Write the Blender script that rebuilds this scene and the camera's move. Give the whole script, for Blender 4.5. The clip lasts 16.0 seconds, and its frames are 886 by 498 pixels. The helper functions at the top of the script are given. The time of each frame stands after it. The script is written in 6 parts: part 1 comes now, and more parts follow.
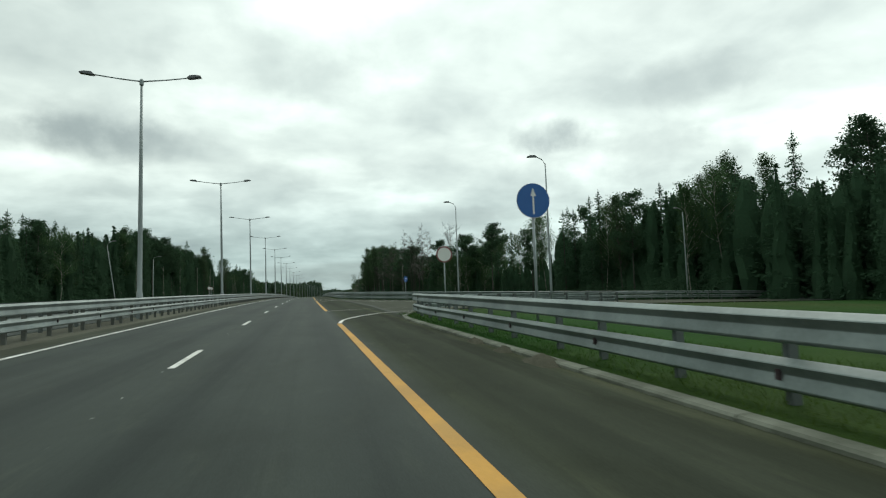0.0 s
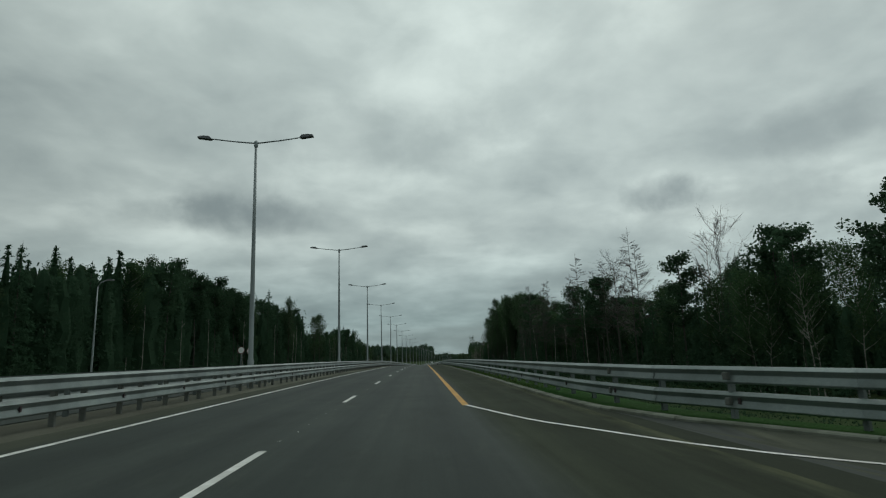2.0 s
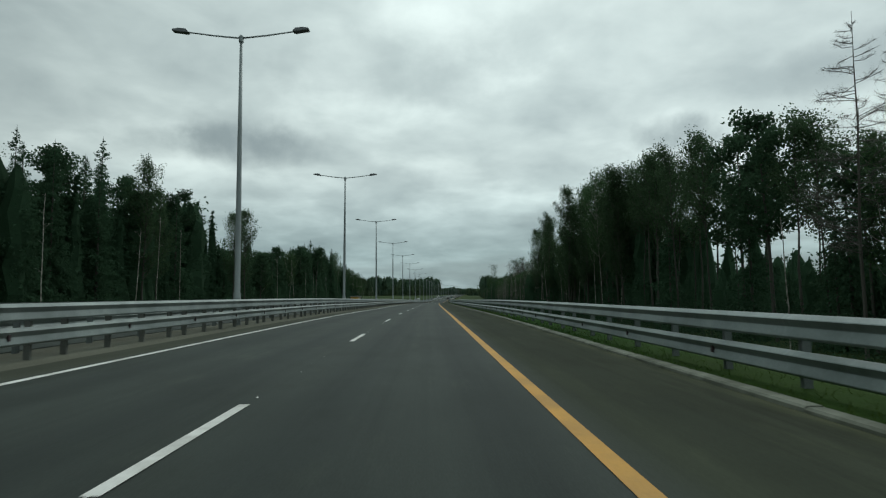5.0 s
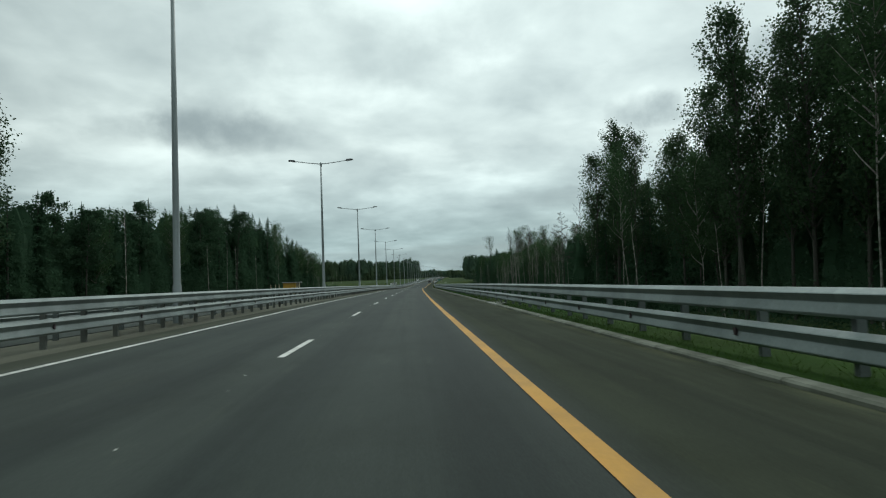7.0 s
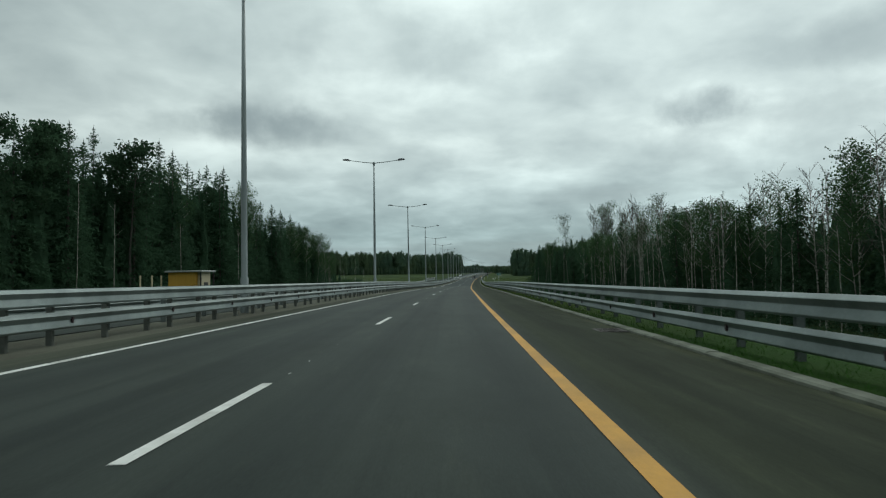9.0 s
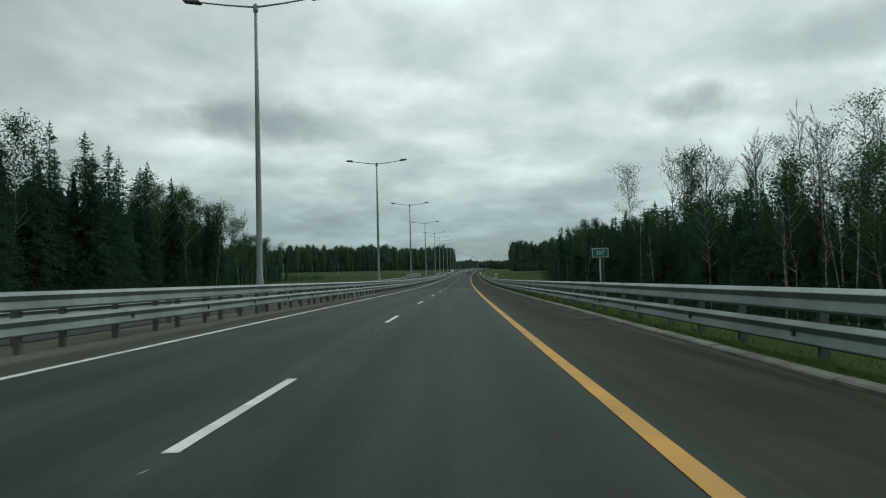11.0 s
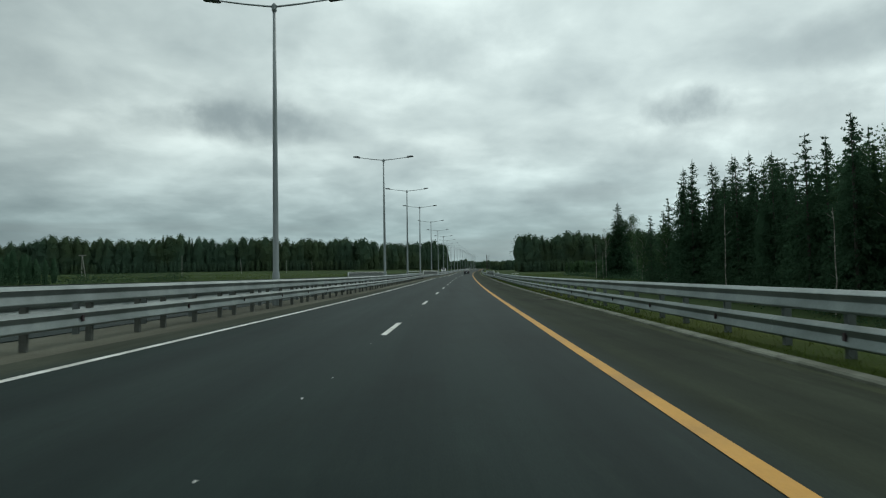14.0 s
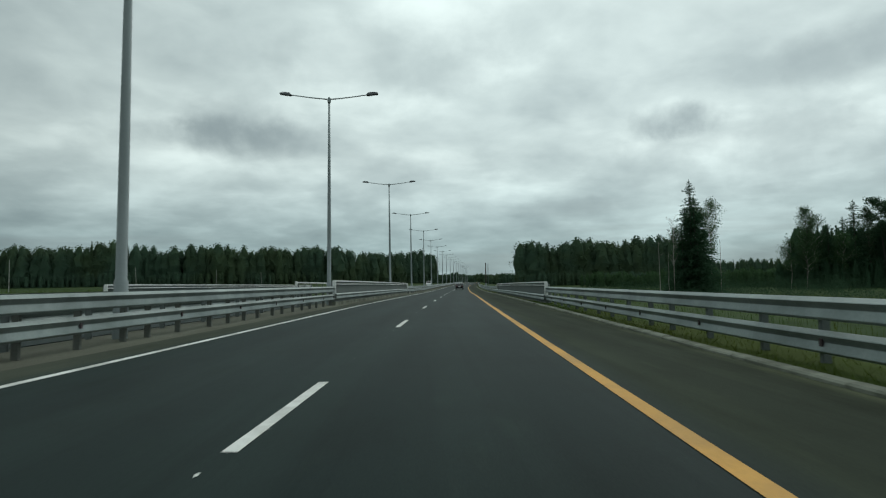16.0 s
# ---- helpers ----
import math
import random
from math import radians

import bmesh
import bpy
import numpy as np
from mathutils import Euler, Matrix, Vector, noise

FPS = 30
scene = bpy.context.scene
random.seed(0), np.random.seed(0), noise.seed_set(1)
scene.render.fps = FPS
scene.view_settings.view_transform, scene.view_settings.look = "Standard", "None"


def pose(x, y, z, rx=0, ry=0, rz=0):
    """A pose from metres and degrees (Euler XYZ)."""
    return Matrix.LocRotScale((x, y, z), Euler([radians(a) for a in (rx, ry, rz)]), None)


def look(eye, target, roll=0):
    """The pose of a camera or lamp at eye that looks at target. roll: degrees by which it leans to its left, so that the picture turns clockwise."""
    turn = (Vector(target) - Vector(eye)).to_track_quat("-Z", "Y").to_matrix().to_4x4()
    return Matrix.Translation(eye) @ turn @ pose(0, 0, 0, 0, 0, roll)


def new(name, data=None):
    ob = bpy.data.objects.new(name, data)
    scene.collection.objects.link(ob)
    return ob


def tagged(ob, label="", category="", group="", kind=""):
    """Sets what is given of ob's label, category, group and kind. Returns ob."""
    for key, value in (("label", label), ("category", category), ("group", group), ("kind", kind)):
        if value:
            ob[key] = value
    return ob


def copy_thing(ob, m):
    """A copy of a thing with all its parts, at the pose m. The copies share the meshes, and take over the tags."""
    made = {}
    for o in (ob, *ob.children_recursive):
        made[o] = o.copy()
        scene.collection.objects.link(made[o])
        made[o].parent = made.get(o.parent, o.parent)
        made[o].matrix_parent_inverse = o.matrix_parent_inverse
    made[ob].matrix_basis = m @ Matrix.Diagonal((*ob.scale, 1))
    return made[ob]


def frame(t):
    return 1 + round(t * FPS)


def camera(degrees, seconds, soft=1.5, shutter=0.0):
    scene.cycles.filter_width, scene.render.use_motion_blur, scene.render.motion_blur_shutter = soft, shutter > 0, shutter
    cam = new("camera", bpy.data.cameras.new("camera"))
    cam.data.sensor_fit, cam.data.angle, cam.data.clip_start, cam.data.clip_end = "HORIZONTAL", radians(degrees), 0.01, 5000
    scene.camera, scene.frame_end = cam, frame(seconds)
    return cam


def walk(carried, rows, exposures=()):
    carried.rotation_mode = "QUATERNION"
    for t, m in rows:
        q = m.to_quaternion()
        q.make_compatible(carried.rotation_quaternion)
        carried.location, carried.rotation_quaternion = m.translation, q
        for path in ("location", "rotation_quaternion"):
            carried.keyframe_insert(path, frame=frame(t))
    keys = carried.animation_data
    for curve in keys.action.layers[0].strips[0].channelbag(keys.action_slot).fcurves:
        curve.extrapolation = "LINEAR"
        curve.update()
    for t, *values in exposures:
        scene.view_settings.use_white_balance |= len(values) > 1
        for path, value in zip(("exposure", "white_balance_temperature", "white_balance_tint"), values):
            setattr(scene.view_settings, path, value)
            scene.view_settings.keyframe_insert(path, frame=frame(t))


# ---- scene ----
# ---- camera and walk ----
# centre line of the lane dashes: sideways offset and height every 30 m from y = -20
LINE_X = [0.0, -0.28, -0.52, -0.65, -0.64, -0.6, -0.51, -0.34, 0.0, 0.3, 0.83, 1.45, 2.23, 3.17, 4.35, 5.67, 7.03, 8.47, 10.02,
          11.67, 13.53, 15.36, 17.4, 19.4, 21.69, 24.2, 26.9, 29.81, 32.81, 35.92, 39.02, 42.13, 45.13, 48.14, 51.04]
LINE_Z = [0.0, 0.45, 0.81, 1.1, 1.33, 1.46, 1.53, 1.5, 1.29, 1.11, 0.86, 0.59, 0.33, -0.06, -0.47, -0.8, -0.97, -1.05, -0.99,
          -0.84, -0.77, -0.76, -0.66, -0.42, -0.14, 0.15, 0.47, 0.8, 1.14, 1.48, 1.82, 2.16, 2.5, 2.83, 3.16]


def along(values, s):
    """A smooth curve through the values at y = s; straight on past both ends."""
    a = (s + 20.0) / 30.0
    last = len(values) - 1
    if a <= 0:
        return values[0] + (values[1] - values[0]) * a
    if a >= last - 0.001:
        return values[last] + (values[last] - values[last - 1]) * (a - last)
    i = int(a)
    f = a - i
    p = [values[min(max(j, 0), last)] for j in (i - 1, i, i + 1, i + 2)]
    return p[1] + 0.5 * f * (p[2] - p[0] + f * (2 * p[0] - 5 * p[1] + 4 * p[2] - p[3] + f * (3 * (p[1] - p[2]) + p[3] - p[0])))


def line_x(s):
    return along(LINE_X, s)


def line_z(s):
    return along(LINE_Z, s) if s < 1000 else 3.16 + 0.011 * (s - 1000) - 0.00003 * min(s - 1000, 260) ** 2 - 0.0156 * max(min(s, 1700) - 1260, 0) * 0.85 - 0.011 * max(s - 1700, 0)


def fall(u):
    """Crossfall of the paved surface."""
    return -0.03 * max(u - 3.4, 0.0)


def at(u, s, z=0.0):
    return Vector((line_x(s) + u, s, line_z(s) + z))


def eye_pose(s, u, h, yaw, pitch, roll):
    eye = at(u, s, h)
    yaw, pitch = radians(yaw), radians(pitch)
    ahead = Vector((-math.sin(yaw) * math.cos(pitch), math.cos(yaw) * math.cos(pitch), math.sin(pitch)))
    return look(eye, eye + ahead, roll)


DRIVE = [
    (0, -10.74, 2.204, 1.291, -12.899, 4.304, -2.041),
    (0.5, 5.65, 2.206, 1.269, -9.005, 7.734, -1.093),
    (1, 21.57, 2.124, 1.28, -6.258, 9.868, -0.959),
    (1.5, 38, 2.235, 1.236, -3.728, 10.732, -1.846),
    (2, 54.23, 2.25, 1.258, -2.391, 10.867, -1.869),
    (2.5, 70.62, 2.313, 1.227, -1.104, 10.22, -1.796),
    (3, 87.02, 2.305, 1.197, 1.053, 5.577, -2.161),
    (3.5, 103.27, 2.199, 1.185, 1.75, 5.65, -1.302),
    (4, 119.58, 2.092, 1.198, 0.766, 6.388, 0.105),
    (4.5, 135.95, 2.122, 1.187, -1.376, 5.194, -0.894),
    (4.7, 142.48, 2.071, 1.209, -1.393, 4.758, -0.428),
    (6.8, 211.68, 2.106, 1.167, -4.654, 2.823, -1.897),
    (7, 218.17, 2.19, 1.146, -3.745, 2.838, -2.149),
    (7.5, 234.82, 2.253, 1.169, -2.634, 2.822, -1.695),
    (8, 251.15, 2.278, 1.167, -0.733, 2.643, -1.265),
    (8.5, 267.9, 2.315, 1.152, 0.067, 2.558, -1.085),
    (9, 284.17, 2.246, 1.168, 0.435, 2.532, -0.925),
    (9.2, 290.51, 2.223, 1.174, 0.612, 2.524, -0.932),
    (11.3, 359.91, 2.007, 1.163, -0.431, 2.134, -1.391),
    (11.5, 366.38, 1.995, 1.171, -0.705, 2.13, -1.21),
    (12, 383.28, 1.909, 1.168, -0.825, 1.881, -1.027),
    (12.5, 400.15, 1.819, 1.182, -0.96, 1.603, -1.157),
    (13, 416.77, 1.737, 1.18, -0.771, 1.8, -1.05),
    (13.5, 433.73, 1.664, 1.189, -0.924, 2.041, -0.817),
    (14, 450.3, 1.59, 1.201, -0.905, 2.299, -0.827),
    (14.5, 467.22, 1.649, 1.199, -1.158, 2.412, -1.303),
    (15, 484.11, 1.66, 1.2, -1.582, 2.613, -1.112),
    (15.5, 500.92, 1.649, 1.201, -1.773, 2.717, -1.072),
    (16, 517.89, 1.645, 1.18, -1.811, 3.679, -0.859),
]


def between(t):
    """A row of the drive inside a gap, on a smooth curve through its neighbours."""
    n = max(i for i, r in enumerate(DRIVE) if r[0] <= t)
    a, b = np.array(DRIVE[n]), np.array(DRIVE[n + 1])
    f = (t - a[0]) / (b[0] - a[0])
    g = f * f * (3 - 2 * f)
    row = a + (b - a) * g
    row[0], row[1] = t, a[1] + (b[1] - a[1]) * f
    return tuple(float(v) for v in row)


cam = camera(74.35, 16.0, soft=1.2, shutter=0.04)
rows = sorted(DRIVE + [between(t) for t in (5.2, 5.75, 6.3, 9.7, 10.25, 10.8)])
walk(cam, [(r[0], eye_pose(*r[1:])) for r in rows],
     exposures=[(0.0, 0.5, 6850, 10), (0.3, 0.22, 6830, 10), (0.6, -0.1, 6780, 10), (1.0, -0.28, 6720, 10), (2.5, -0.3, 6580, 10), (3.2, -0.04, 6510, 10), (4.7, 0.04, 6510, 10), (6.8, 0.3, 6510, 10), (9.0, 0.15, 6510, 10), (16.0, 0.12, 6500, 10)])

# ---- world and sun ----
world = bpy.data.worlds.new("overcast")
scene.world = world
world.use_nodes = True
wn, wl = world.node_tree.nodes, world.node_tree.links
wn.clear()


def wnode(kind, **values):
    n = wn.new(kind)
    for key, value in values.items():
        if key in n.inputs:
            n.inputs[key].default_value = value
    return n


def wmath(op, a, b=None):
    n = wn.new("ShaderNodeMath")
    n.operation = op
    for i, v in enumerate((a, b)):
        if v is None:
            continue
        if isinstance(v, (int, float)):
            n.inputs[i].default_value = v
        else:
            wl.new(v, n.inputs[i])
    return n.outputs[0]


wdir = wn.new("ShaderNodeTexCoord").outputs["Generated"]
wsep = wn.new("ShaderNodeSeparateXYZ")
wl.new(wdir, wsep.inputs[0])
# the cloud deck is a flat layer: sight lines meet it farther off towards the horizon
deck = wmath("ADD", wmath("MAXIMUM", wsep.outputs[2], 0.0), 0.24)
wcom = wn.new("ShaderNodeCombineXYZ")
wl.new(wmath("DIVIDE", wsep.outputs[0], deck), wcom.inputs[0])
wl.new(wmath("DIVIDE", wsep.outputs[1], deck), wcom.inputs[1])
big = wnode("ShaderNodeTexNoise", Scale=1.15, Detail=4.0, Roughness=0.5, Distortion=0.25)
small = wnode("ShaderNodeTexNoise", Scale=3.6, Detail=5.0, Roughness=0.55, Distortion=0.2)
for n in (big, small):
    wl.new(wcom.outputs[0], n.inputs["Vector"])
mass = wmath("ADD", wmath("MULTIPLY", big.outputs["Fac"], 0.7), wmath("MULTIPLY", small.outputs["Fac"], 0.3))
edge = wnode("ShaderNodeTexNoise", Scale=7.0, Detail=3.0, Roughness=0.5)
wisps = wnode("ShaderNodeTexNoise", Scale=24.0, Detail=5.0, Roughness=0.6)
for n in (edge, wisps):
    wl.new(wdir, n.inputs["Vector"])


def low_cloud(yaw, pitch, wide, high, dark):
    """A ragged darker cloud under the deck, at a compass yaw (to the left of +y) and a height, in degrees."""
    yaw, pitch = radians(yaw), radians(pitch)
    d = Vector((-math.sin(yaw) * math.cos(pitch), math.cos(yaw) * math.cos(pitch), math.sin(pitch)))
    side = Vector((math.cos(yaw), math.sin(yaw), 0))
    up = side.cross(d)
    total = None
    for axis, size in ((side, wide), (up, high)):
        dot = wn.new("ShaderNodeVectorMath")
        dot.operation = "DOT_PRODUCT"
        wl.new(wdir, dot.inputs[0])
        dot.inputs[1].default_value = axis / math.sin(radians(size))
        sq = wmath("POWER", wmath("ABSOLUTE", dot.outputs["Value"]), 2.0)
        total = sq if total is None else wmath("ADD", total, sq)
    front = wn.new("ShaderNodeVectorMath")
    front.operation = "DOT_PRODUCT"
    wl.new(wdir, front.inputs[0])
    front.inputs[1].default_value = d
    rough = wmath("ADD", wmath("MULTIPLY", wmath("SUBTRACT", edge.outputs["Fac"], 0.5), 4.2), wmath("MULTIPLY", wmath("SUBTRACT", wisps.outputs["Fac"], 0.5), 1.8))
    soft = wn.new("ShaderNodeMapRange")
    soft.interpolation_type = "SMOOTHERSTEP"
    soft.inputs[1].default_value, soft.inputs[2].default_value = 2.1, -0.5
    soft.inputs[3].default_value, soft.inputs[4].default_value = 0.0, 1.0
    wl.new(wmath("ADD", total, rough), soft.inputs[0])
    near = wmath("MULTIPLY", soft.outputs[0], wmath("GREATER_THAN", front.outputs["Value"], 0.0))
    return wmath("MULTIPLY", near, dark)


patches = None
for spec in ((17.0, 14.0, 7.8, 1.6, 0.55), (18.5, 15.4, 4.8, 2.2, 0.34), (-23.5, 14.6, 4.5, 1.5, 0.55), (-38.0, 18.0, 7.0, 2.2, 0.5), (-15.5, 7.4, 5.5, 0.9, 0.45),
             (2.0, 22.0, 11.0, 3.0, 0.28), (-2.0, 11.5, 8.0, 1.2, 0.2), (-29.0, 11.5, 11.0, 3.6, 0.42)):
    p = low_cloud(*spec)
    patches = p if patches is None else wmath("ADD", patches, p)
ramp = wn.new("ShaderNodeValToRGB")
ramp.color_ramp.elements[0].position, ramp.color_ramp.elements[0].color = 0.36, (0.40, 0.49, 0.485, 1)
ramp.color_ramp.elements[1].position, ramp.color_ramp.elements[1].color = 0.63, (0.86, 1.0, 0.96, 1)
middle = ramp.color_ramp.elements.new(0.49)
middle.color = (0.575, 0.685, 0.665, 1)
wl.new(mass, ramp.inputs[0])
# thicker, bluer layers low over the horizon
low = wn.new("ShaderNodeValToRGB")
low.color_ramp.elements[0].position, low.color_ramp.elements[0].color = 0.0, (0.43, 0.51, 0.56, 1)
low.color_ramp.elements[1].position, low.color_ramp.elements[1].color = 0.22, (1.0, 1.0, 1.0, 1)
stop = low.color_ramp.elements.new(0.07)
stop.color = (0.51, 0.59, 0.625, 1)
wl.new(wsep.outputs[2], low.inputs[0])
tone = wn.new("ShaderNodeMix")
tone.data_type, tone.blend_type = "RGBA", "MULTIPLY"
tone.inputs["Factor"].default_value = 1.0
wl.new(ramp.outputs[0], tone.inputs[6])
wl.new(low.outputs[0], tone.inputs[7])
wflat = wn.new("ShaderNodeVectorMath")
wflat.operation = "MULTIPLY"
wflat.inputs[1].default_value = (1.0, 1.0, 13.0)
wl.new(wdir, wflat.inputs[0])
bars = wnode("ShaderNodeTexNoise", Scale=2.6, Detail=4.0, Roughness=0.55, Distortion=0.3)
wl.new(wflat.outputs[0], bars.inputs["Vector"])
thick = wn.new("ShaderNodeMapRange")
thick.inputs[1].default_value, thick.inputs[2].default_value = 0.46, 0.66
wl.new(bars.outputs["Fac"], thick.inputs[0])
height = wn.new("ShaderNodeMapRange")
height.inputs[1].default_value, height.inputs[2].default_value = 0.19, 0.07
wl.new(wsep.outputs[2], height.inputs[0])
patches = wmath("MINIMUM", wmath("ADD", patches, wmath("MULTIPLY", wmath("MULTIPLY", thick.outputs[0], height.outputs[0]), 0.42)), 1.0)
shade = wn.new("ShaderNodeMix")
shade.data_type = "RGBA"
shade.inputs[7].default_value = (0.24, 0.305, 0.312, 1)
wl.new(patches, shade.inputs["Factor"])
wl.new(tone.outputs[2], shade.inputs[6])
sky = wn.new("ShaderNodeTexSky")
sky.sky_type, sky.sun_disc = "NISHITA", False
sky.sun_elevation, sky.sun_rotation = radians(43), radians(35)
blue = wn.new("ShaderNodeMix")
blue.data_type = "RGBA"
blue.inputs["Factor"].default_value = 0.94
skyback = wn.new("ShaderNodeVectorMath")
skyback.operation = "SCALE"
skyback.inputs["Scale"].default_value = 0.1
wl.new(sky.outputs[0], skyback.inputs[0])
wl.new(skyback.outputs[0], blue.inputs[6])
wl.new(shade.outputs[2], blue.inputs[7])
# the hidden sun makes the deck brighter ahead and to the right
toward = wn.new("ShaderNodeVectorMath")
toward.operation = "DOT_PRODUCT"
wl.new(wdir, toward.inputs[0])
toward.inputs[1].default_value = Vector((0.42, 0.60, 0.68))
glow = wn.new("ShaderNodeVectorMath")
glow.operation = "SCALE"
wl.new(blue.outputs[2], glow.inputs[0])
wl.new(wmath("ADD", 0.63, wmath("MULTIPLY", wmath("MAXIMUM", toward.outputs["Value"], 0.0), 0.56)), glow.inputs["Scale"])
back = wnode("ShaderNodeBackground", Strength=0.95)
wl.new(glow.outputs[0], back.inputs["Color"])
wout = wn.new("ShaderNodeOutputWorld")
wl.new(back.outputs[0], wout.inputs[0])

sun = new("sun", bpy.data.lights.new("sun", "SUN"))
sun.data.energy, sun.data.angle, sun.data.color = 0.6, radians(25), (1.0, 0.97, 0.92)
sun.matrix_world = look((0, 0, 60), (-0.42 / 0.68 * 60, -0.60 / 0.68 * 60, 0))


# ---- materials ----
def material(name, base, rough=0.7, metal=0.0, var=0.15, scale=3.0, fine=40.0, bump=0.2, bump_dist=0.01, second=None, mix_scale=0.3,
             per_object=0.0, per_island=0.0, spec=0.5, stretch=(1, 1, 1), world_space=False, thin=0.0):
    """A procedural surface: grain and stains at two scales, with fine relief."""
    m = bpy.data.materials.new(name)
    m.use_nodes = True
    nodes, links = m.node_tree.nodes, m.node_tree.links
    bsdf = nodes["Principled BSDF"]
    bsdf.inputs["Roughness"].default_value, bsdf.inputs["Metallic"].default_value = rough, metal
    bsdf.inputs["Specular IOR Level"].default_value = spec
    if world_space:
        coords = nodes.new("ShaderNodeNewGeometry").outputs["Position"]
    else:
        coords = nodes.new("ShaderNodeTexCoord").outputs["Object"]
    mapping = nodes.new("ShaderNodeMapping")
    mapping.inputs["Scale"].default_value = stretch
    links.new(coords, mapping.inputs[0])

    def noise_of(s, detail=5.0, rough_=0.6):
        n = nodes.new("ShaderNodeTexNoise")
        n.inputs["Scale"].default_value, n.inputs["Detail"].default_value, n.inputs["Roughness"].default_value = s, detail, rough_
        links.new(mapping.outputs[0], n.inputs["Vector"])
        return n.outputs["Fac"]

    def maths(op, a, b):
        n = nodes.new("ShaderNodeMath")
        n.operation = op
        for i, v in enumerate((a, b)):
            if isinstance(v, (int, float)):
                n.inputs[i].default_value = v
            else:
                links.new(v, n.inputs[i])
        return n.outputs[0]

    coarse, grain = noise_of(scale), noise_of(fine, 3.0)
    value = maths("ADD", maths("MULTIPLY", maths("SUBTRACT", coarse, 0.5), 2.2 * var), maths("MULTIPLY", maths("SUBTRACT", grain, 0.5), 1.6 * var))
    value = maths("ADD", value, 1.0)
    if per_object:
        info = nodes.new("ShaderNodeObjectInfo").outputs["Random"]
        value = maths("ADD", value, maths("MULTIPLY", maths("SUBTRACT", info, 0.5), 2 * per_object))
    if per_island:
        island = nodes.new("ShaderNodeNewGeometry").outputs["Random Per Island"]
        value = maths("ADD", value, maths("MULTIPLY", maths("SUBTRACT", island, 0.5), 2 * per_island))
    colour = nodes.new("ShaderNodeMix")
    colour.data_type = "RGBA"
    colour.inputs[6].default_value = (*base, 1)
    colour.inputs[7].default_value = (*(second or base), 1)
    if second:
        r = nodes.new("ShaderNodeMapRange")
        r.inputs[1].default_value, r.inputs[2].default_value = 0.42, 0.6
        links.new(noise_of(mix_scale), r.inputs[0])
        links.new(r.outputs[0], colour.inputs["Factor"])
    scaled = nodes.new("ShaderNodeVectorMath")
    scaled.operation = "SCALE"
    links.new(colour.outputs[2], scaled.inputs[0])
    links.new(value, scaled.inputs["Scale"])
    links.new(scaled.outputs[0], bsdf.inputs["Base Color"])
    if bump:
        b = nodes.new("ShaderNodeBump")
        b.inputs["Strength"].default_value, b.inputs["Distance"].default_value = bump, bump_dist
        links.new(grain, b.inputs["Height"])
        links.new(b.outputs[0], bsdf.inputs["Normal"])
    if thin:
        # light that passes through a leaf
        glow_through = nodes.new("ShaderNodeBsdfTranslucent")
        links.new(scaled.outputs[0], glow_through.inputs["Color"])
        both = nodes.new("ShaderNodeMixShader")
        both.inputs[0].default_value = thin
        links.new(bsdf.outputs[0], both.inputs[1])
        links.new(glow_through.outputs[0], both.inputs[2])
        links.new(both.outputs[0], nodes["Material Output"].inputs["Surface"])
    return m


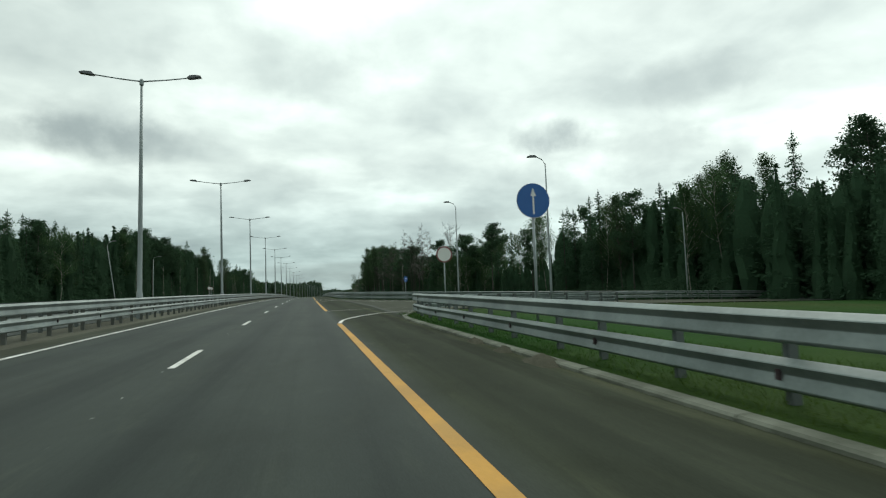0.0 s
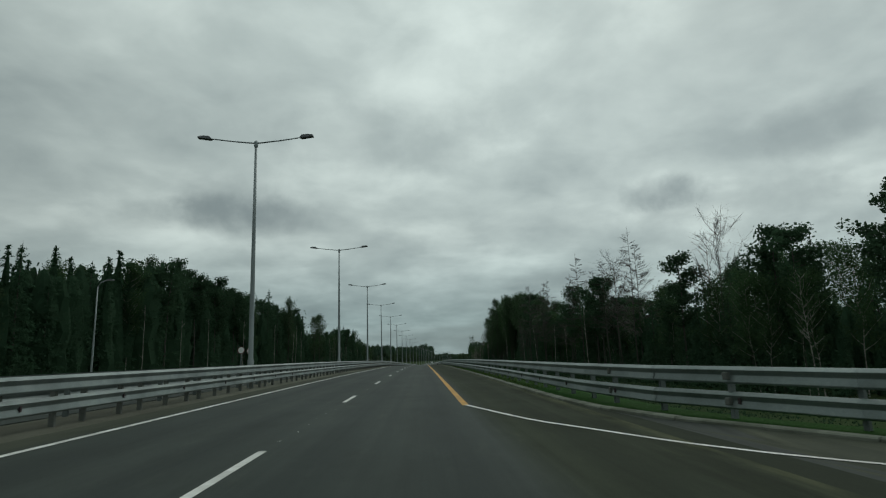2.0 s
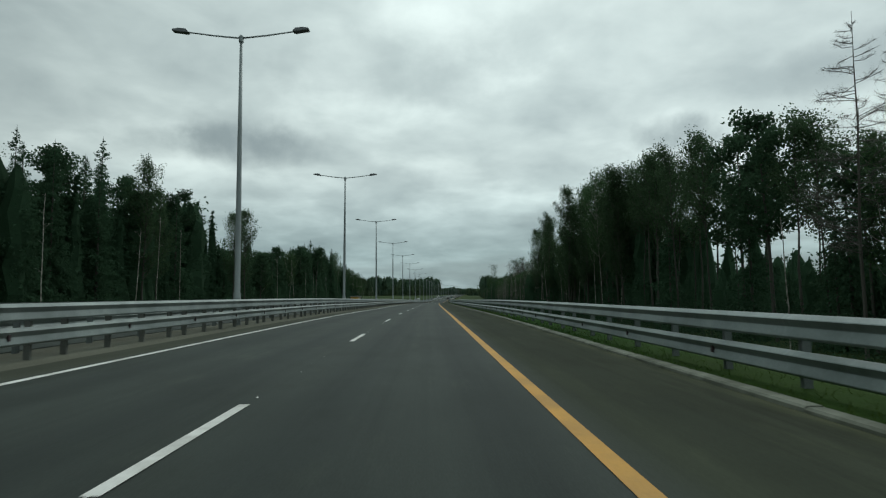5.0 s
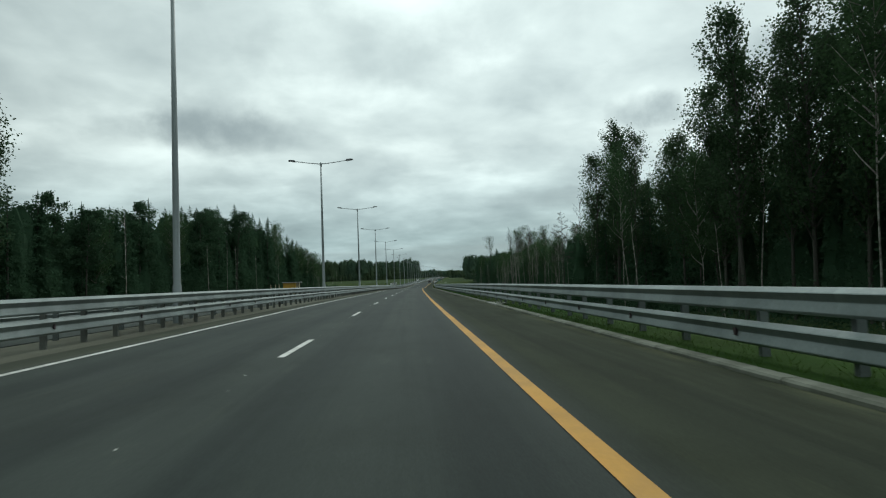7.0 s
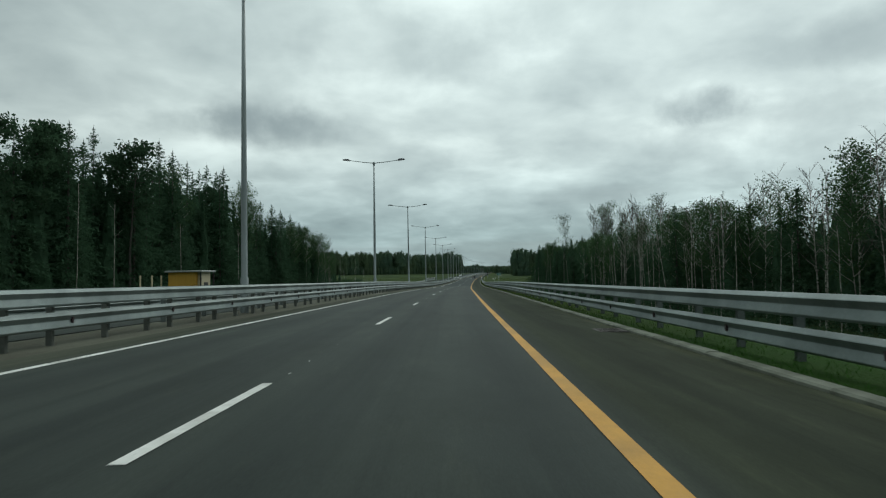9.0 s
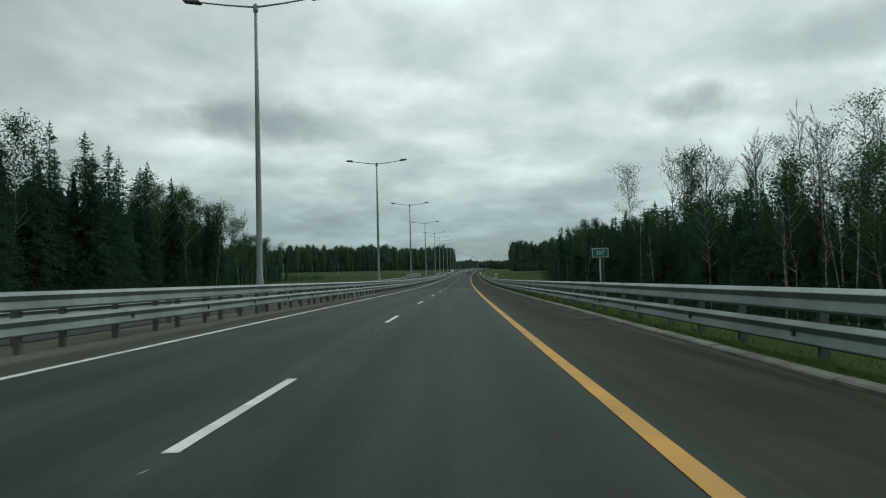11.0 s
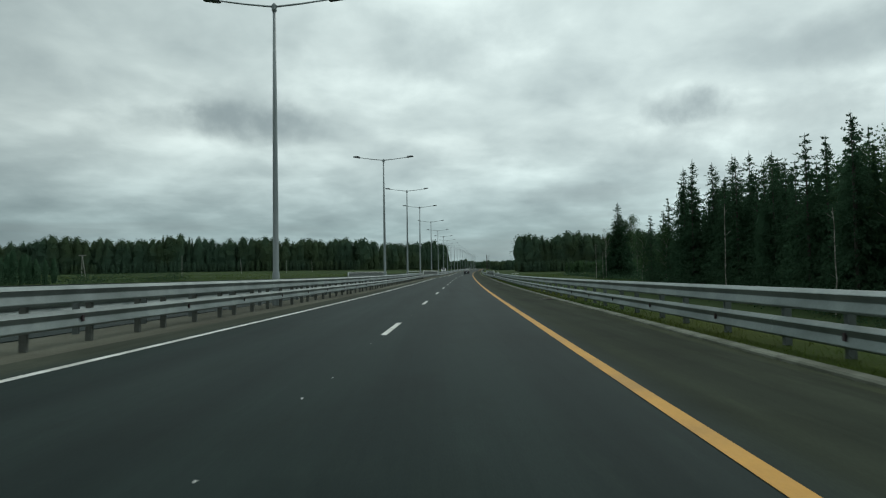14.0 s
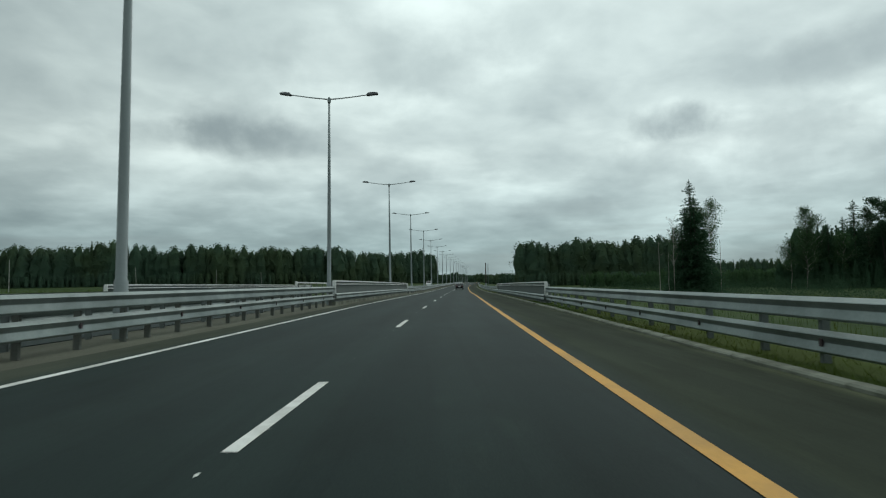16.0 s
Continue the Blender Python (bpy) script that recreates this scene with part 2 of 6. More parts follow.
def asphalt_material():
    """Dark wheel-polished lanes, a browner dusty shoulder beyond the edge line, and a newer, darker surface past y = 421."""
    m = material("asphalt", (0.0470, 0.0570, 0.0510), rough=0.55, var=0.34, scale=0.5, fine=70.0, bump=0.30, bump_dist=0.004, spec=0.026,
                 stretch=(1, 0.35, 1), world_space=True)
    nodes, links = m.node_tree.nodes, m.node_tree.links
    bsdf = nodes["Principled BSDF"]
    source = bsdf.inputs["Base Color"].links[0].from_socket
    pos = nodes.new("ShaderNodeNewGeometry").outputs["Position"]
    sep = nodes.new("ShaderNodeSeparateXYZ")
    links.new(pos, sep.inputs[0])
    uv = nodes.new("ShaderNodeAttribute")
    uv.attribute_name = "across"

    def band(sock, lo, hi, a, b):
        r = nodes.new("ShaderNodeMapRange")
        for i, v in enumerate((lo, hi, a, b)):
            r.inputs[i + 1].default_value = v
        links.new(sock, r.inputs[0])
        return r.outputs[0]

    def tint(sock, factor, rgb):
        x = nodes.new("ShaderNodeMix")
        x.data_type, x.blend_type = "RGBA", "MULTIPLY"
        x.inputs[7].default_value = (*rgb, 1)
        links.new(factor, x.inputs["Factor"])
        links.new(sock, x.inputs[6])
        return x.outputs[2]

    def both(a, b):
        n = nodes.new("ShaderNodeMath")
        n.operation = "MULTIPLY"
        links.new(a, n.inputs[0])
        links.new(b, n.inputs[1])
        return n.outputs[0]

    c = tint(source, band(uv.outputs["Fac"], 3.3, 3.9, 0.0, 1.0), (1.05, 1.02, 0.82))
    c = tint(c, both(band(sep.outputs[1], 420.8, 421.2, 0.0, 1.0), both(band(uv.outputs["Fac"], 3.3, 3.9, 1.0, 0.25), band(uv.outputs["Fac"], -3.95, -4.4, 1.0, 0.2))), (0.42, 0.56, 0.58))
    c = tint(c, band(uv.outputs["Fac"], -3.95, -4.4, 0.0, 1.0), (1.95, 1.75, 1.5))
    # loose dust makes the edges duller than the lanes
    dull = band(uv.outputs["Fac"], 3.3, 3.9, 0.55, 0.85)
    edge_dust = nodes.new("ShaderNodeMath")
    edge_dust.operation = "MAXIMUM"
    links.new(dull, edge_dust.inputs[0])
    links.new(band(uv.outputs["Fac"], -3.95, -4.4, 0.55, 0.85), edge_dust.inputs[1])
    links.new(edge_dust.outputs[0], bsdf.inputs["Roughness"])
    # tyre tracks
    tracks = nodes.new("ShaderNodeTexWave")
    tracks.bands_direction = "X"
    wave = nodes.new("ShaderNodeCombineXYZ")
    links.new(uv.outputs["Fac"], wave.inputs[0])
    links.new(wave.outputs[0], tracks.inputs["Vector"])
    tracks.inputs["Scale"].default_value = 0.17
    c = tint(c, band(tracks.outputs["Fac"], 0.3, 1.0, 0.0, 0.55), (0.62, 0.64, 0.67))
    # long streaks of wear, and damp dirt washed along the kerb
    def streak(size, stretch, lo, hi):
        mp = nodes.new("ShaderNodeMapping")
        mp.inputs["Scale"].default_value = stretch
        links.new(pos, mp.inputs[0])
        n = nodes.new("ShaderNodeTexNoise")
        n.inputs["Scale"].default_value, n.inputs["Detail"].default_value, n.inputs["Roughness"].default_value = size, 6.0, 0.65
        links.new(mp.outputs[0], n.inputs["Vector"])
        return band(n.outputs["Fac"], lo, hi, 0.0, 1.0)

    c = tint(c, streak(1.0, (2.2, 0.035, 1), 0.46, 0.66), (0.80, 0.81, 0.82))
    c = tint(c, streak(1.0, (0.9, 0.5, 1), 0.50, 0.72), (0.84, 0.84, 0.82))
    c = tint(c, streak(1.0, (3.0, 0.6, 1), 0.56, 0.72), (1.22, 1.20, 1.14))
    c = tint(c, both(band(uv.outputs["Fac"], 4.7, 5.9, 0.0, 1.0), streak(1.0, (1.6, 0.22, 1), 0.40, 0.60)), (0.62, 0.64, 0.60))
    c = tint(c, both(band(uv.outputs["Fac"], 5.75, 6.12, 0.0, 1.0), streak(1.0, (2.0, 0.5, 1), 0.34, 0.54)), (2.1, 1.95, 1.65))
    links.new(c, bsdf.inputs["Base Color"])
    return m


M_ASPHALT = asphalt_material()
M_WHITE = material("white_road_paint", (0.72, 0.73, 0.70), 0.6, var=0.16, scale=2.0, fine=30, bump=0.25, second=(0.48, 0.48, 0.45), mix_scale=1.3)
M_YELLOW = material("yellow_road_paint", (0.56, 0.295, 0.055), 0.65, var=0.18, scale=1.5, fine=30, bump=0.25, second=(0.44, 0.245, 0.06), mix_scale=0.7, spec=0.2)
M_CONCRETE = material("kerb_concrete", (0.20, 0.215, 0.175), 0.9, var=0.25, scale=2.0, fine=45, bump=0.4, second=(0.10, 0.11, 0.085), mix_scale=0.8, per_object=0.08, spec=0.2)
M_PALE = material("pale_concrete", (0.36, 0.37, 0.34), 0.9, var=0.25, scale=2.0, fine=30, bump=0.4, second=(0.22, 0.23, 0.20), mix_scale=1.2, spec=0.2)
M_GALV = material("galvanised_steel", (0.255, 0.300, 0.294), 0.52, metal=0.6, var=0.24, scale=1.2, fine=22, bump=0.10, second=(0.175, 0.210, 0.206), mix_scale=0.5, per_object=0.07, spec=0.3)
M_POST = material("weathered_post", (0.15, 0.175, 0.172), 0.75, metal=0.1, var=0.25, scale=2.0, fine=25, bump=0.1, per_object=0.15, spec=0.15)
M_DUSTY = material("dusty_post", (0.15, 0.16, 0.145), 0.85, metal=0.1, var=0.25, scale=2.0, fine=25, bump=0.1, per_object=0.12, spec=0.1)
M_POLE = material("grey_pole_steel", (0.29, 0.33, 0.335), 0.55, metal=0.5, var=0.12, scale=0.8, fine=15, bump=0.05, per_object=0.06, spec=0.3)
M_LAMP = material("lamp_housing", (0.16, 0.17, 0.18), 0.45, metal=0.4, var=0.1, bump=0.05)
M_LENS = material("lamp_lens", (0.55, 0.57, 0.58), 0.2, var=0.05, bump=0.0)
M_REFLECT = material("red_reflector", (0.045, 0.028, 0.032), 0.4, var=0.1, bump=0.0)
M_GRAVEL = material("median_gravel", (0.146, 0.152, 0.120), 0.95, var=0.38, scale=0.6, fine=28, bump=0.8, bump_dist=0.03, second=(0.085, 0.086, 0.068), mix_scale=0.3, world_space=True, spec=0.1, stretch=(1, 0.3, 1))
M_GROUND = material("meadow_soil", (0.028, 0.050, 0.016), 0.95, var=0.3, scale=0.08, fine=2.5, bump=0.7, bump_dist=0.08, second=(0.045, 0.070, 0.027), mix_scale=0.02, world_space=True, spec=0.05)
M_VERGE = material("verge_turf", (0.018, 0.060, 0.011), 0.95, var=0.35, scale=0.5, fine=14, bump=0.9, bump_dist=0.05, second=(0.034, 0.060, 0.015), mix_scale=0.03, world_space=True, spec=0.05)
M_VERGE_DRY = material("dry_verge_turf", (0.050, 0.068, 0.014), 0.95, var=0.35, scale=0.5, fine=14, bump=0.9, bump_dist=0.05, second=(0.034, 0.060, 0.015), mix_scale=0.05, world_space=True, spec=0.05)
M_GRASS_DRY = material("yellowing_grass", (0.085, 0.108, 0.022), 0.8, var=0.25, scale=0.2, fine=4, bump=0.0, per_island=0.3, second=(0.056, 0.104, 0.020), mix_scale=0.05, world_space=True, spec=0.05, thin=0.3)
M_GRASS = material("grass_blades", (0.036, 0.104, 0.018), 0.8, var=0.25, scale=0.2, fine=4, bump=0.0, per_island=0.3, second=(0.066, 0.098, 0.022), mix_scale=0.02, world_space=True, spec=0.05, thin=0.3)
M_LEAF = material("broad_leaves", (0.056, 0.106, 0.048), 0.8, var=0.2, scale=0.25, fine=2.0, bump=0.0, per_object=0.18, per_island=0.14, spec=0.04, thin=0.42)
M_ASPEN = material("aspen_leaves", (0.058, 0.102, 0.052), 0.75, var=0.2, scale=0.25, fine=2.0, bump=0.0, per_object=0.15, per_island=0.18, spec=0.06, thin=0.42)
M_NEEDLE = material("spruce_needles", (0.048, 0.098, 0.056), 0.85, var=0.18, scale=0.3, fine=3.0, bump=0.0, per_object=0.16, per_island=0.10, spec=0.04, thin=0.42)
M_PINE = material("pine_needles", (0.046, 0.090, 0.050), 0.85, var=0.18, scale=0.3, fine=3.0, bump=0.0, per_object=0.16, per_island=0.10, spec=0.04, thin=0.40)
# needle green a fifth darker: the wood's shade put into the undergrowth colour
M_SHADE = material("shaded_undergrowth", (0.040, 0.078, 0.044), 0.9, var=0.2, scale=0.3, fine=3.0, bump=0.0, per_island=0.12, spec=0.03, thin=0.35)
# leaf green made paler and bluer: aerial haze put into the far woods' colour
M_FAR = material("hazed_distant_leaves", (0.068, 0.118, 0.080), 0.9, var=0.22, scale=0.05, fine=0.5, bump=0.0, per_island=0.05, spec=0.05, thin=0.3, second=(0.074, 0.112, 0.060), mix_scale=0.03)
M_CAP = material("white_steel_edge", (0.80, 0.82, 0.81), 0.5, var=0.12, scale=1.0, fine=20, bump=0.05, spec=0.3)
M_PARAPET = material("parapet_sheet", (0.135, 0.158, 0.150), 0.8, var=0.14, scale=0.5, fine=8, bump=0.1, spec=0.15)
M_TWIG = material("bare_twigs", (0.060, 0.058, 0.048), 0.85, var=0.2, scale=1.0, fine=6.0, bump=0.0, per_island=0.25)
M_BIRCH = material("birch_bark", (0.40, 0.385, 0.35), 0.75, var=0.3, scale=1.0, fine=5.0, bump=0.2, second=(0.13, 0.12, 0.10), mix_scale=0.9, stretch=(1, 1, 3))
M_BARK = material("grey_bark", (0.062, 0.060, 0.050), 0.9, var=0.3, scale=1.2, fine=9.0, bump=0.5, bump_dist=0.02, per_object=0.15, stretch=(1, 1, 0.3))
M_SIGN_BLUE = material("blue_sign_face", (0.025, 0.13, 0.42), 0.4, var=0.06, bump=0.0)
M_SIGN_WHITE = material("white_sign_face", (0.78, 0.79, 0.78), 0.4, var=0.04, bump=0.0)
M_SIGN_RED = material("red_sign_face", (0.17, 0.022, 0.022), 0.4, var=0.05, bump=0.0)
M_SIGN_GREEN = material("green_sign_face", (0.012, 0.16, 0.125), 0.4, var=0.05, bump=0.0)
M_SIGN_BACK = material("sign_back_steel", (0.35, 0.36, 0.36), 0.5, metal=0.6, var=0.1, bump=0.0)
M_OCHRE = material("ochre_cladding", (0.50, 0.28, 0.04), 0.6, var=0.12, scale=0.8, fine=8, bump=0.15, stretch=(6, 6, 0.3))
M_CREAM = material("cream_cladding", (0.50, 0.44, 0.30), 0.6, var=0.12, scale=0.8, fine=8, bump=0.15)
M_ROOF = material("grey_roof_sheet", (0.34, 0.36, 0.36), 0.5, metal=0.3, var=0.12, bump=0.1)
M_DARK = material("dark_paint_and_hole_shade", (0.02, 0.021, 0.023), 0.4, var=0.1, bump=0.0)
M_GLASS = material("dark_window_glass", (0.015, 0.018, 0.02), 0.08, var=0.02, bump=0.0, spec=0.8)
M_CAR = material("black_car_paint", (0.018, 0.019, 0.022), 0.25, metal=0.2, var=0.04, bump=0.0, spec=0.7)
M_VAN = material("white_van_paint", (0.70, 0.71, 0.72), 0.3, var=0.05, bump=0.0, spec=0.6)
M_TYRE = material("tyre_rubber", (0.02, 0.02, 0.02), 0.9, var=0.1, bump=0.1)
M_TAIL = material("red_tail_lens", (0.10, 0.012, 0.012), 0.35, var=0.03, bump=0.0)
M_IRON = material("cast_iron", (0.035, 0.033, 0.03), 0.7, metal=0.4, var=0.2, bump=0.2)
M_MUD = material("loose_soil", (0.075, 0.075, 0.055), 0.95, var=0.3, scale=3, fine=20, bump=0.8, bump_dist=0.02, spec=0.1)


# ---- mesh helpers ----
def mesh_of(name, verts, faces, mat, smooth=False):
    me = bpy.data.meshes.new(name)
    verts = np.asarray(verts, dtype=np.float32).reshape(-1, 3)
    if len(faces) and not isinstance(faces, np.ndarray):
        me.from_pydata([tuple(v) for v in verts.tolist()], [], [tuple(f) for f in faces])
    else:
        f = np.asarray(faces, dtype=np.int32)
        n, k = f.shape
        me.vertices.add(len(verts))
        me.vertices.foreach_set("co", verts.ravel())
        me.loops.add(n * k)
        me.loops.foreach_set("vertex_index", f.ravel())
        me.polygons.add(n)
        me.polygons.foreach_set("loop_start", np.arange(0, n * k, k, dtype=np.int32))
        me.update(calc_edges=True)
    me.materials.append(mat)
    if smooth:
        me.polygons.foreach_set("use_smooth", np.ones(len(me.polygons), dtype=bool))
    me.update()
    return me


def part(name, data, parent, label="", m=None):
    """One mesh object under a thing or under a part."""
    ob = new(name, data)
    ob.parent = parent
    if m is not None:
        ob.matrix_local = m
    return tagged(ob, label)


def empty(name, m):
    ob = new(name)
    ob.empty_display_size = 0.2
    ob.matrix_world = m
    return ob


class Shape:
    """Collects solid pieces into one mesh."""

    def __init__(self):
        self.v, self.f = [], []

    def add(self, verts, faces):
        n = len(self.v)
        self.v += [tuple(v) for v in verts]
        self.f += [tuple(i + n for i in f) for f in faces]
        return self

    def box(self, lo, hi, bevel=0.0):
        (a, b, c), (d, e, g) = lo, hi
        if bevel <= 0:
            v = [(a, b, c), (d, b, c), (d, e, c), (a, e, c), (a, b, g), (d, b, g), (d, e, g), (a, e, g)]
            return self.add(v, [(0, 3, 2, 1), (4, 5, 6, 7), (0, 1, 5, 4), (1, 2, 6, 5), (2, 3, 7, 6), (3, 0, 4, 7)])
        bm = bmesh.new()
        bmesh.ops.create_cube(bm, size=1.0)
        for v in bm.verts:
            v.co = Vector(((a + d) / 2 + v.co.x * (d - a), (b + e) / 2 + v.co.y * (e - b), (c + g) / 2 + v.co.z * (g - c)))
        bmesh.ops.bevel(bm, geom=bm.edges[:], offset=bevel, segments=1, affect="EDGES")
        bm.verts.index_update()
        self.add([v.co[:] for v in bm.verts], [[v.index for v in f.verts] for f in bm.faces])
        bm.free()
        return self

    def tube(self, path, radii, sides=8, cap=True, phase=0.0):
        path = [Vector(p) for p in path]
        rings = []
        for i, p in enumerate(path):
            d = (path[min(i + 1, len(path) - 1)] - path[max(i - 1, 0)]).normalized()
            x = d.orthogonal().normalized() if abs(d.z) < 0.9 else Vector((1, 0, 0))
            x = (x - d * x.dot(d)).normalized()
            y = d.cross(x)
            r = radii[i] if isinstance(radii, (list, tuple)) else radii
            rings.append([p + (x * math.cos(a) + y * math.sin(a)) * r for a in (phase + 2 * math.pi * k / sides for k in range(sides))])
        faces = []
        for i in range(len(path) - 1):
            for k in range(sides):
                a, b = i * sides + k, i * sides + (k + 1) % sides
                faces.append((a, b, b + sides, a + sides))
        if cap:
            faces.append(tuple(range(sides))[::-1])
            faces.append(tuple(range((len(path) - 1) * sides, len(path) * sides)))
        return self.add([v for r in rings for v in r], faces)

    def prism(self, outline, y0, y1):
        """An outline in x and z, drawn out along y."""
        n = len(outline)
        v = [(x, y0, z) for x, z in outline] + [(x, y1, z) for x, z in outline]
        f = [(i, (i + 1) % n, n + (i + 1) % n, n + i) for i in range(n)]
        return self.add(v, f + [tuple(range(n))[::-1], tuple(range(n, 2 * n))])

    def mesh(self, name, mat, smooth=False):
        return mesh_of(name, self.v, self.f, mat, smooth)


def strip(name, stations, profile, mat, across=None, closed=False):
    """A sheet or bar whose cross-section, in (sideways, up), is carried along stations of (place, right)."""
    k = len(profile)
    verts, faces = [], []
    for place, right in stations:
        verts += [place + right * a + Vector((0, 0, b)) for a, b in profile]
    for i in range(len(stations) - 1):
        for j in range(k if closed else k - 1):
            a, b = i * k + j, i * k + (j + 1) % k
            faces.append((a, b, b + k, a + k))
    if closed:
        faces.append(tuple(range(k))[::-1])
        faces.append(tuple(range((len(stations) - 1) * k, len(stations) * k)))
    me = mesh_of(name, [v[:] for v in verts], faces, mat)
    if across is not None:
        layer = me.attributes.new("across", "FLOAT", "POINT")
        layer.data.foreach_set("value", np.tile(np.array(across, dtype=np.float32), len(stations)))
    return me


def stations_of(path, step=2.0, ground=True):
    """Evenly spaced places with their right-hand direction along a path of (u, s), smoothed."""
    pts = [Vector((u, s, 0)) for u, s in path]
    dense = []
    for i in range(len(pts) - 1):
        p = [pts[max(i - 1, 0)], pts[i], pts[i + 1], pts[min(i + 2, len(pts) - 1)]]
        n = max(2, int((p[2] - p[1]).length / 0.5))
        for j in range(n):
            f = j / n
            dense.append(p[1] + 0.5 * f * (p[2] - p[0] + f * (2 * p[0] - 5 * p[1] + 4 * p[2] - p[3] + f * (3 * (p[1] - p[2]) + p[3] - p[0]))))
    dense.append(pts[-1])
    out, gone, want = [], 0.0, 0.0
    for i, p in enumerate(dense):
        if i:
            gone += (p - dense[i - 1]).length
        if gone >= want or i == len(dense) - 1:
            out.append(p)
            want += step
    result = []
    for i, p in enumerate(out):
        d = (out[min(i + 1, len(out) - 1)] - out[max(i - 1, 0)]).normalized()
        result.append((at(p.x, p.y, fall(p.x) if ground else 0.0), Vector((d.y, -d.x, 0))))
    return result


def straight(u, s0, s1, step=10.0):
    n = max(1, int(round((s1 - s0) / step)))
    return [(at(u, s0 + (s1 - s0) * i / n, fall(u)), Vector((1, 0, 0))) for i in range(n + 1)]


def structure(name, me, label, category=""):
    return tagged(new(name, me), label, category, kind="structure")


# ---- ground, roads, kerbs ----
def base_z(u, s):
    side = max(u - 8.0, -20.0 - u, 0.0)
    deep = 2.4 if 75 < s < 470 and u > 0 else (1.6 if u > 0 else 1.2)
    drop = -0.35 - deep * min(side / 9.0, 1.0)
    if u < 0 and s > 440:
        # the meadow past the left wood rises gently away from the road
        rise = min((s - 440) / 60.0, 1.0)
        drop = drop * (1 - rise) + rise * (-0.35 + 1.3 * min(side / 62.0, 1.0))
    if u > 6 and s < 75:
        drop = min(drop, fall(min(u, 60)) - 0.35)
    far = min(max((abs(u) - 90) / 600.0, 0.0), 1.0)
    return drop + far * (5.0 + 9.0 * noise.noise(Vector((u * 0.0016, s * 0.0016, 3.0))))


def build_ground():
    us = [-2600, -1300, -700, -420, -260, -160, -110, -80, -60, -45, -34, -26, -21, -18.6, -6, 6.3, 9.5, 12, 16, 22, 28, 36, 48, 65, 90, 130, 190, 280, 420, 700, 1300, 2600]
    ss = [-700, -300, -150] + list(range(-80, 960, 20)) + [1000, 1080, 1180, 1300, 1450, 1650, 1900, 2300, 2800, 3600, 4500]
    verts = []
    for s in ss:
        for u in us:
            z = line_z(s)
            side = max(u - 8.0, -20.0 - u, 0.0)
            drop = base_z(u, s)
            drop += 0.5 * noise.noise(Vector((u * 0.03, s * 0.03, 0))) * min(side / 15.0, 1.0)
            verts.append((line_x(min(s, 1000)) + u, s, z + drop))
    n = len(us)
    faces = [(i * n + j, i * n + j + 1, (i + 1) * n + j + 1, (i + 1) * n + j) for i in range(len(ss) - 1) for j in range(n - 1)]
    me = mesh_of("ground", verts, faces, M_GROUND, smooth=True)
    structure("ground", me, "rough green meadow ground running to the horizon", "ground")


build_ground()

ROAD_END = 1300
ROAD_US = [-5.05, -4.4, -3.9, -2.6, -1.3, 0.0, 1.7, 3.2, 3.5, 4.2, 6.15]
road_stations = [(at(0, s), Vector((1, 0, 0))) for s in list(range(-90, 1000, 10)) + list(range(1000, ROAD_END, 50))]
road = structure("road", strip("road", road_stations, [(-5.05, -0.3)] + [(u, fall(u)) for u in ROAD_US] + [(6.15, -0.4)], M_ASPHALT, [-5.05] + ROAD_US + [6.15]),
                 "dark grey asphalt carriageway with two lanes and a dusty shoulder", "road")
opp_us = [-17.9, -15.0, -11.5, -7.7]
structure("road_opposite", strip("road_opposite", road_stations, [(-17.9, -0.4)] + [(u, -0.03) for u in opp_us] + [(-7.7, -0.3)], M_ASPHALT, [0.0] * 6),
          "grey asphalt carriageway beyond the central reserve", "road")
structure("median", strip("median", road_stations, [(-7.75, -0.05), (-7.0, 0.0), (-6.2, 0.03), (-5.6, 0.02), (-5.0, -0.004)], M_GRAVEL),
          "sandy gravel central reserve between the carriageways", "median")

# side road that joins on the right: paved fan between the two kerbs
ISLAND = [(6.15, -90), (6.15, -40), (6.15, 0), (6.12, 10), (6.3, 14), (7.1, 17.6), (8.4, 20.2), (10.4, 22.8), (13.5, 26), (18.0, 29.3), (26, 33), (38, 36.5), (56, 40)]
OUTER = [(60, 51), (46, 50.5), (32, 48.5), (24, 47.5), (18.2, 51), (13.6, 56.5), (10.8, 60), (8.6, 63.2), (7.2, 65.8), (6.4, 69), (6.17, 76), (6.15, 90)]
fan_left, fan_right = stations_of(ISLAND[3:], 1.5), stations_of(OUTER[::-1], 1.5)


def build_fan():
    verts, across = [], []
    rows_n = 40
    for i in range(rows_n + 1):
        a = fan_left[int(i / rows_n * (len(fan_left) - 1))][0]
        b = fan_right[int(i / rows_n * (len(fan_right) - 1))][0]
        if i == 0:
            b = at(5.9, 88, fall(5.9))
        if i == 0:
            a = at(5.9, 9.5, fall(5.9))
        for j in range(9):
            p = a.lerp(b, j / 8)
            u = p.x - line_x(p.y)
            verts.append((p.x, p.y, line_z(p.y) + fall(u) - 0.004))
            across.append(4.5 if u < 7.0 else -6.5)
    faces = [(i * 9 + j, (i + 1) * 9 + j, (i + 1) * 9 + j + 1, i * 9 + j + 1) for i in range(rows_n) for j in range(8)]
    me = mesh_of("road_side", verts, faces, M_ASPHALT)
    layer = me.attributes.new("across", "FLOAT", "POINT")
    layer.data.foreach_set("value", np.array(across, dtype=np.float32))
    structure("road_side", me, "wide paved mouth of a side road joining the carriageway", "road")


build_fan()
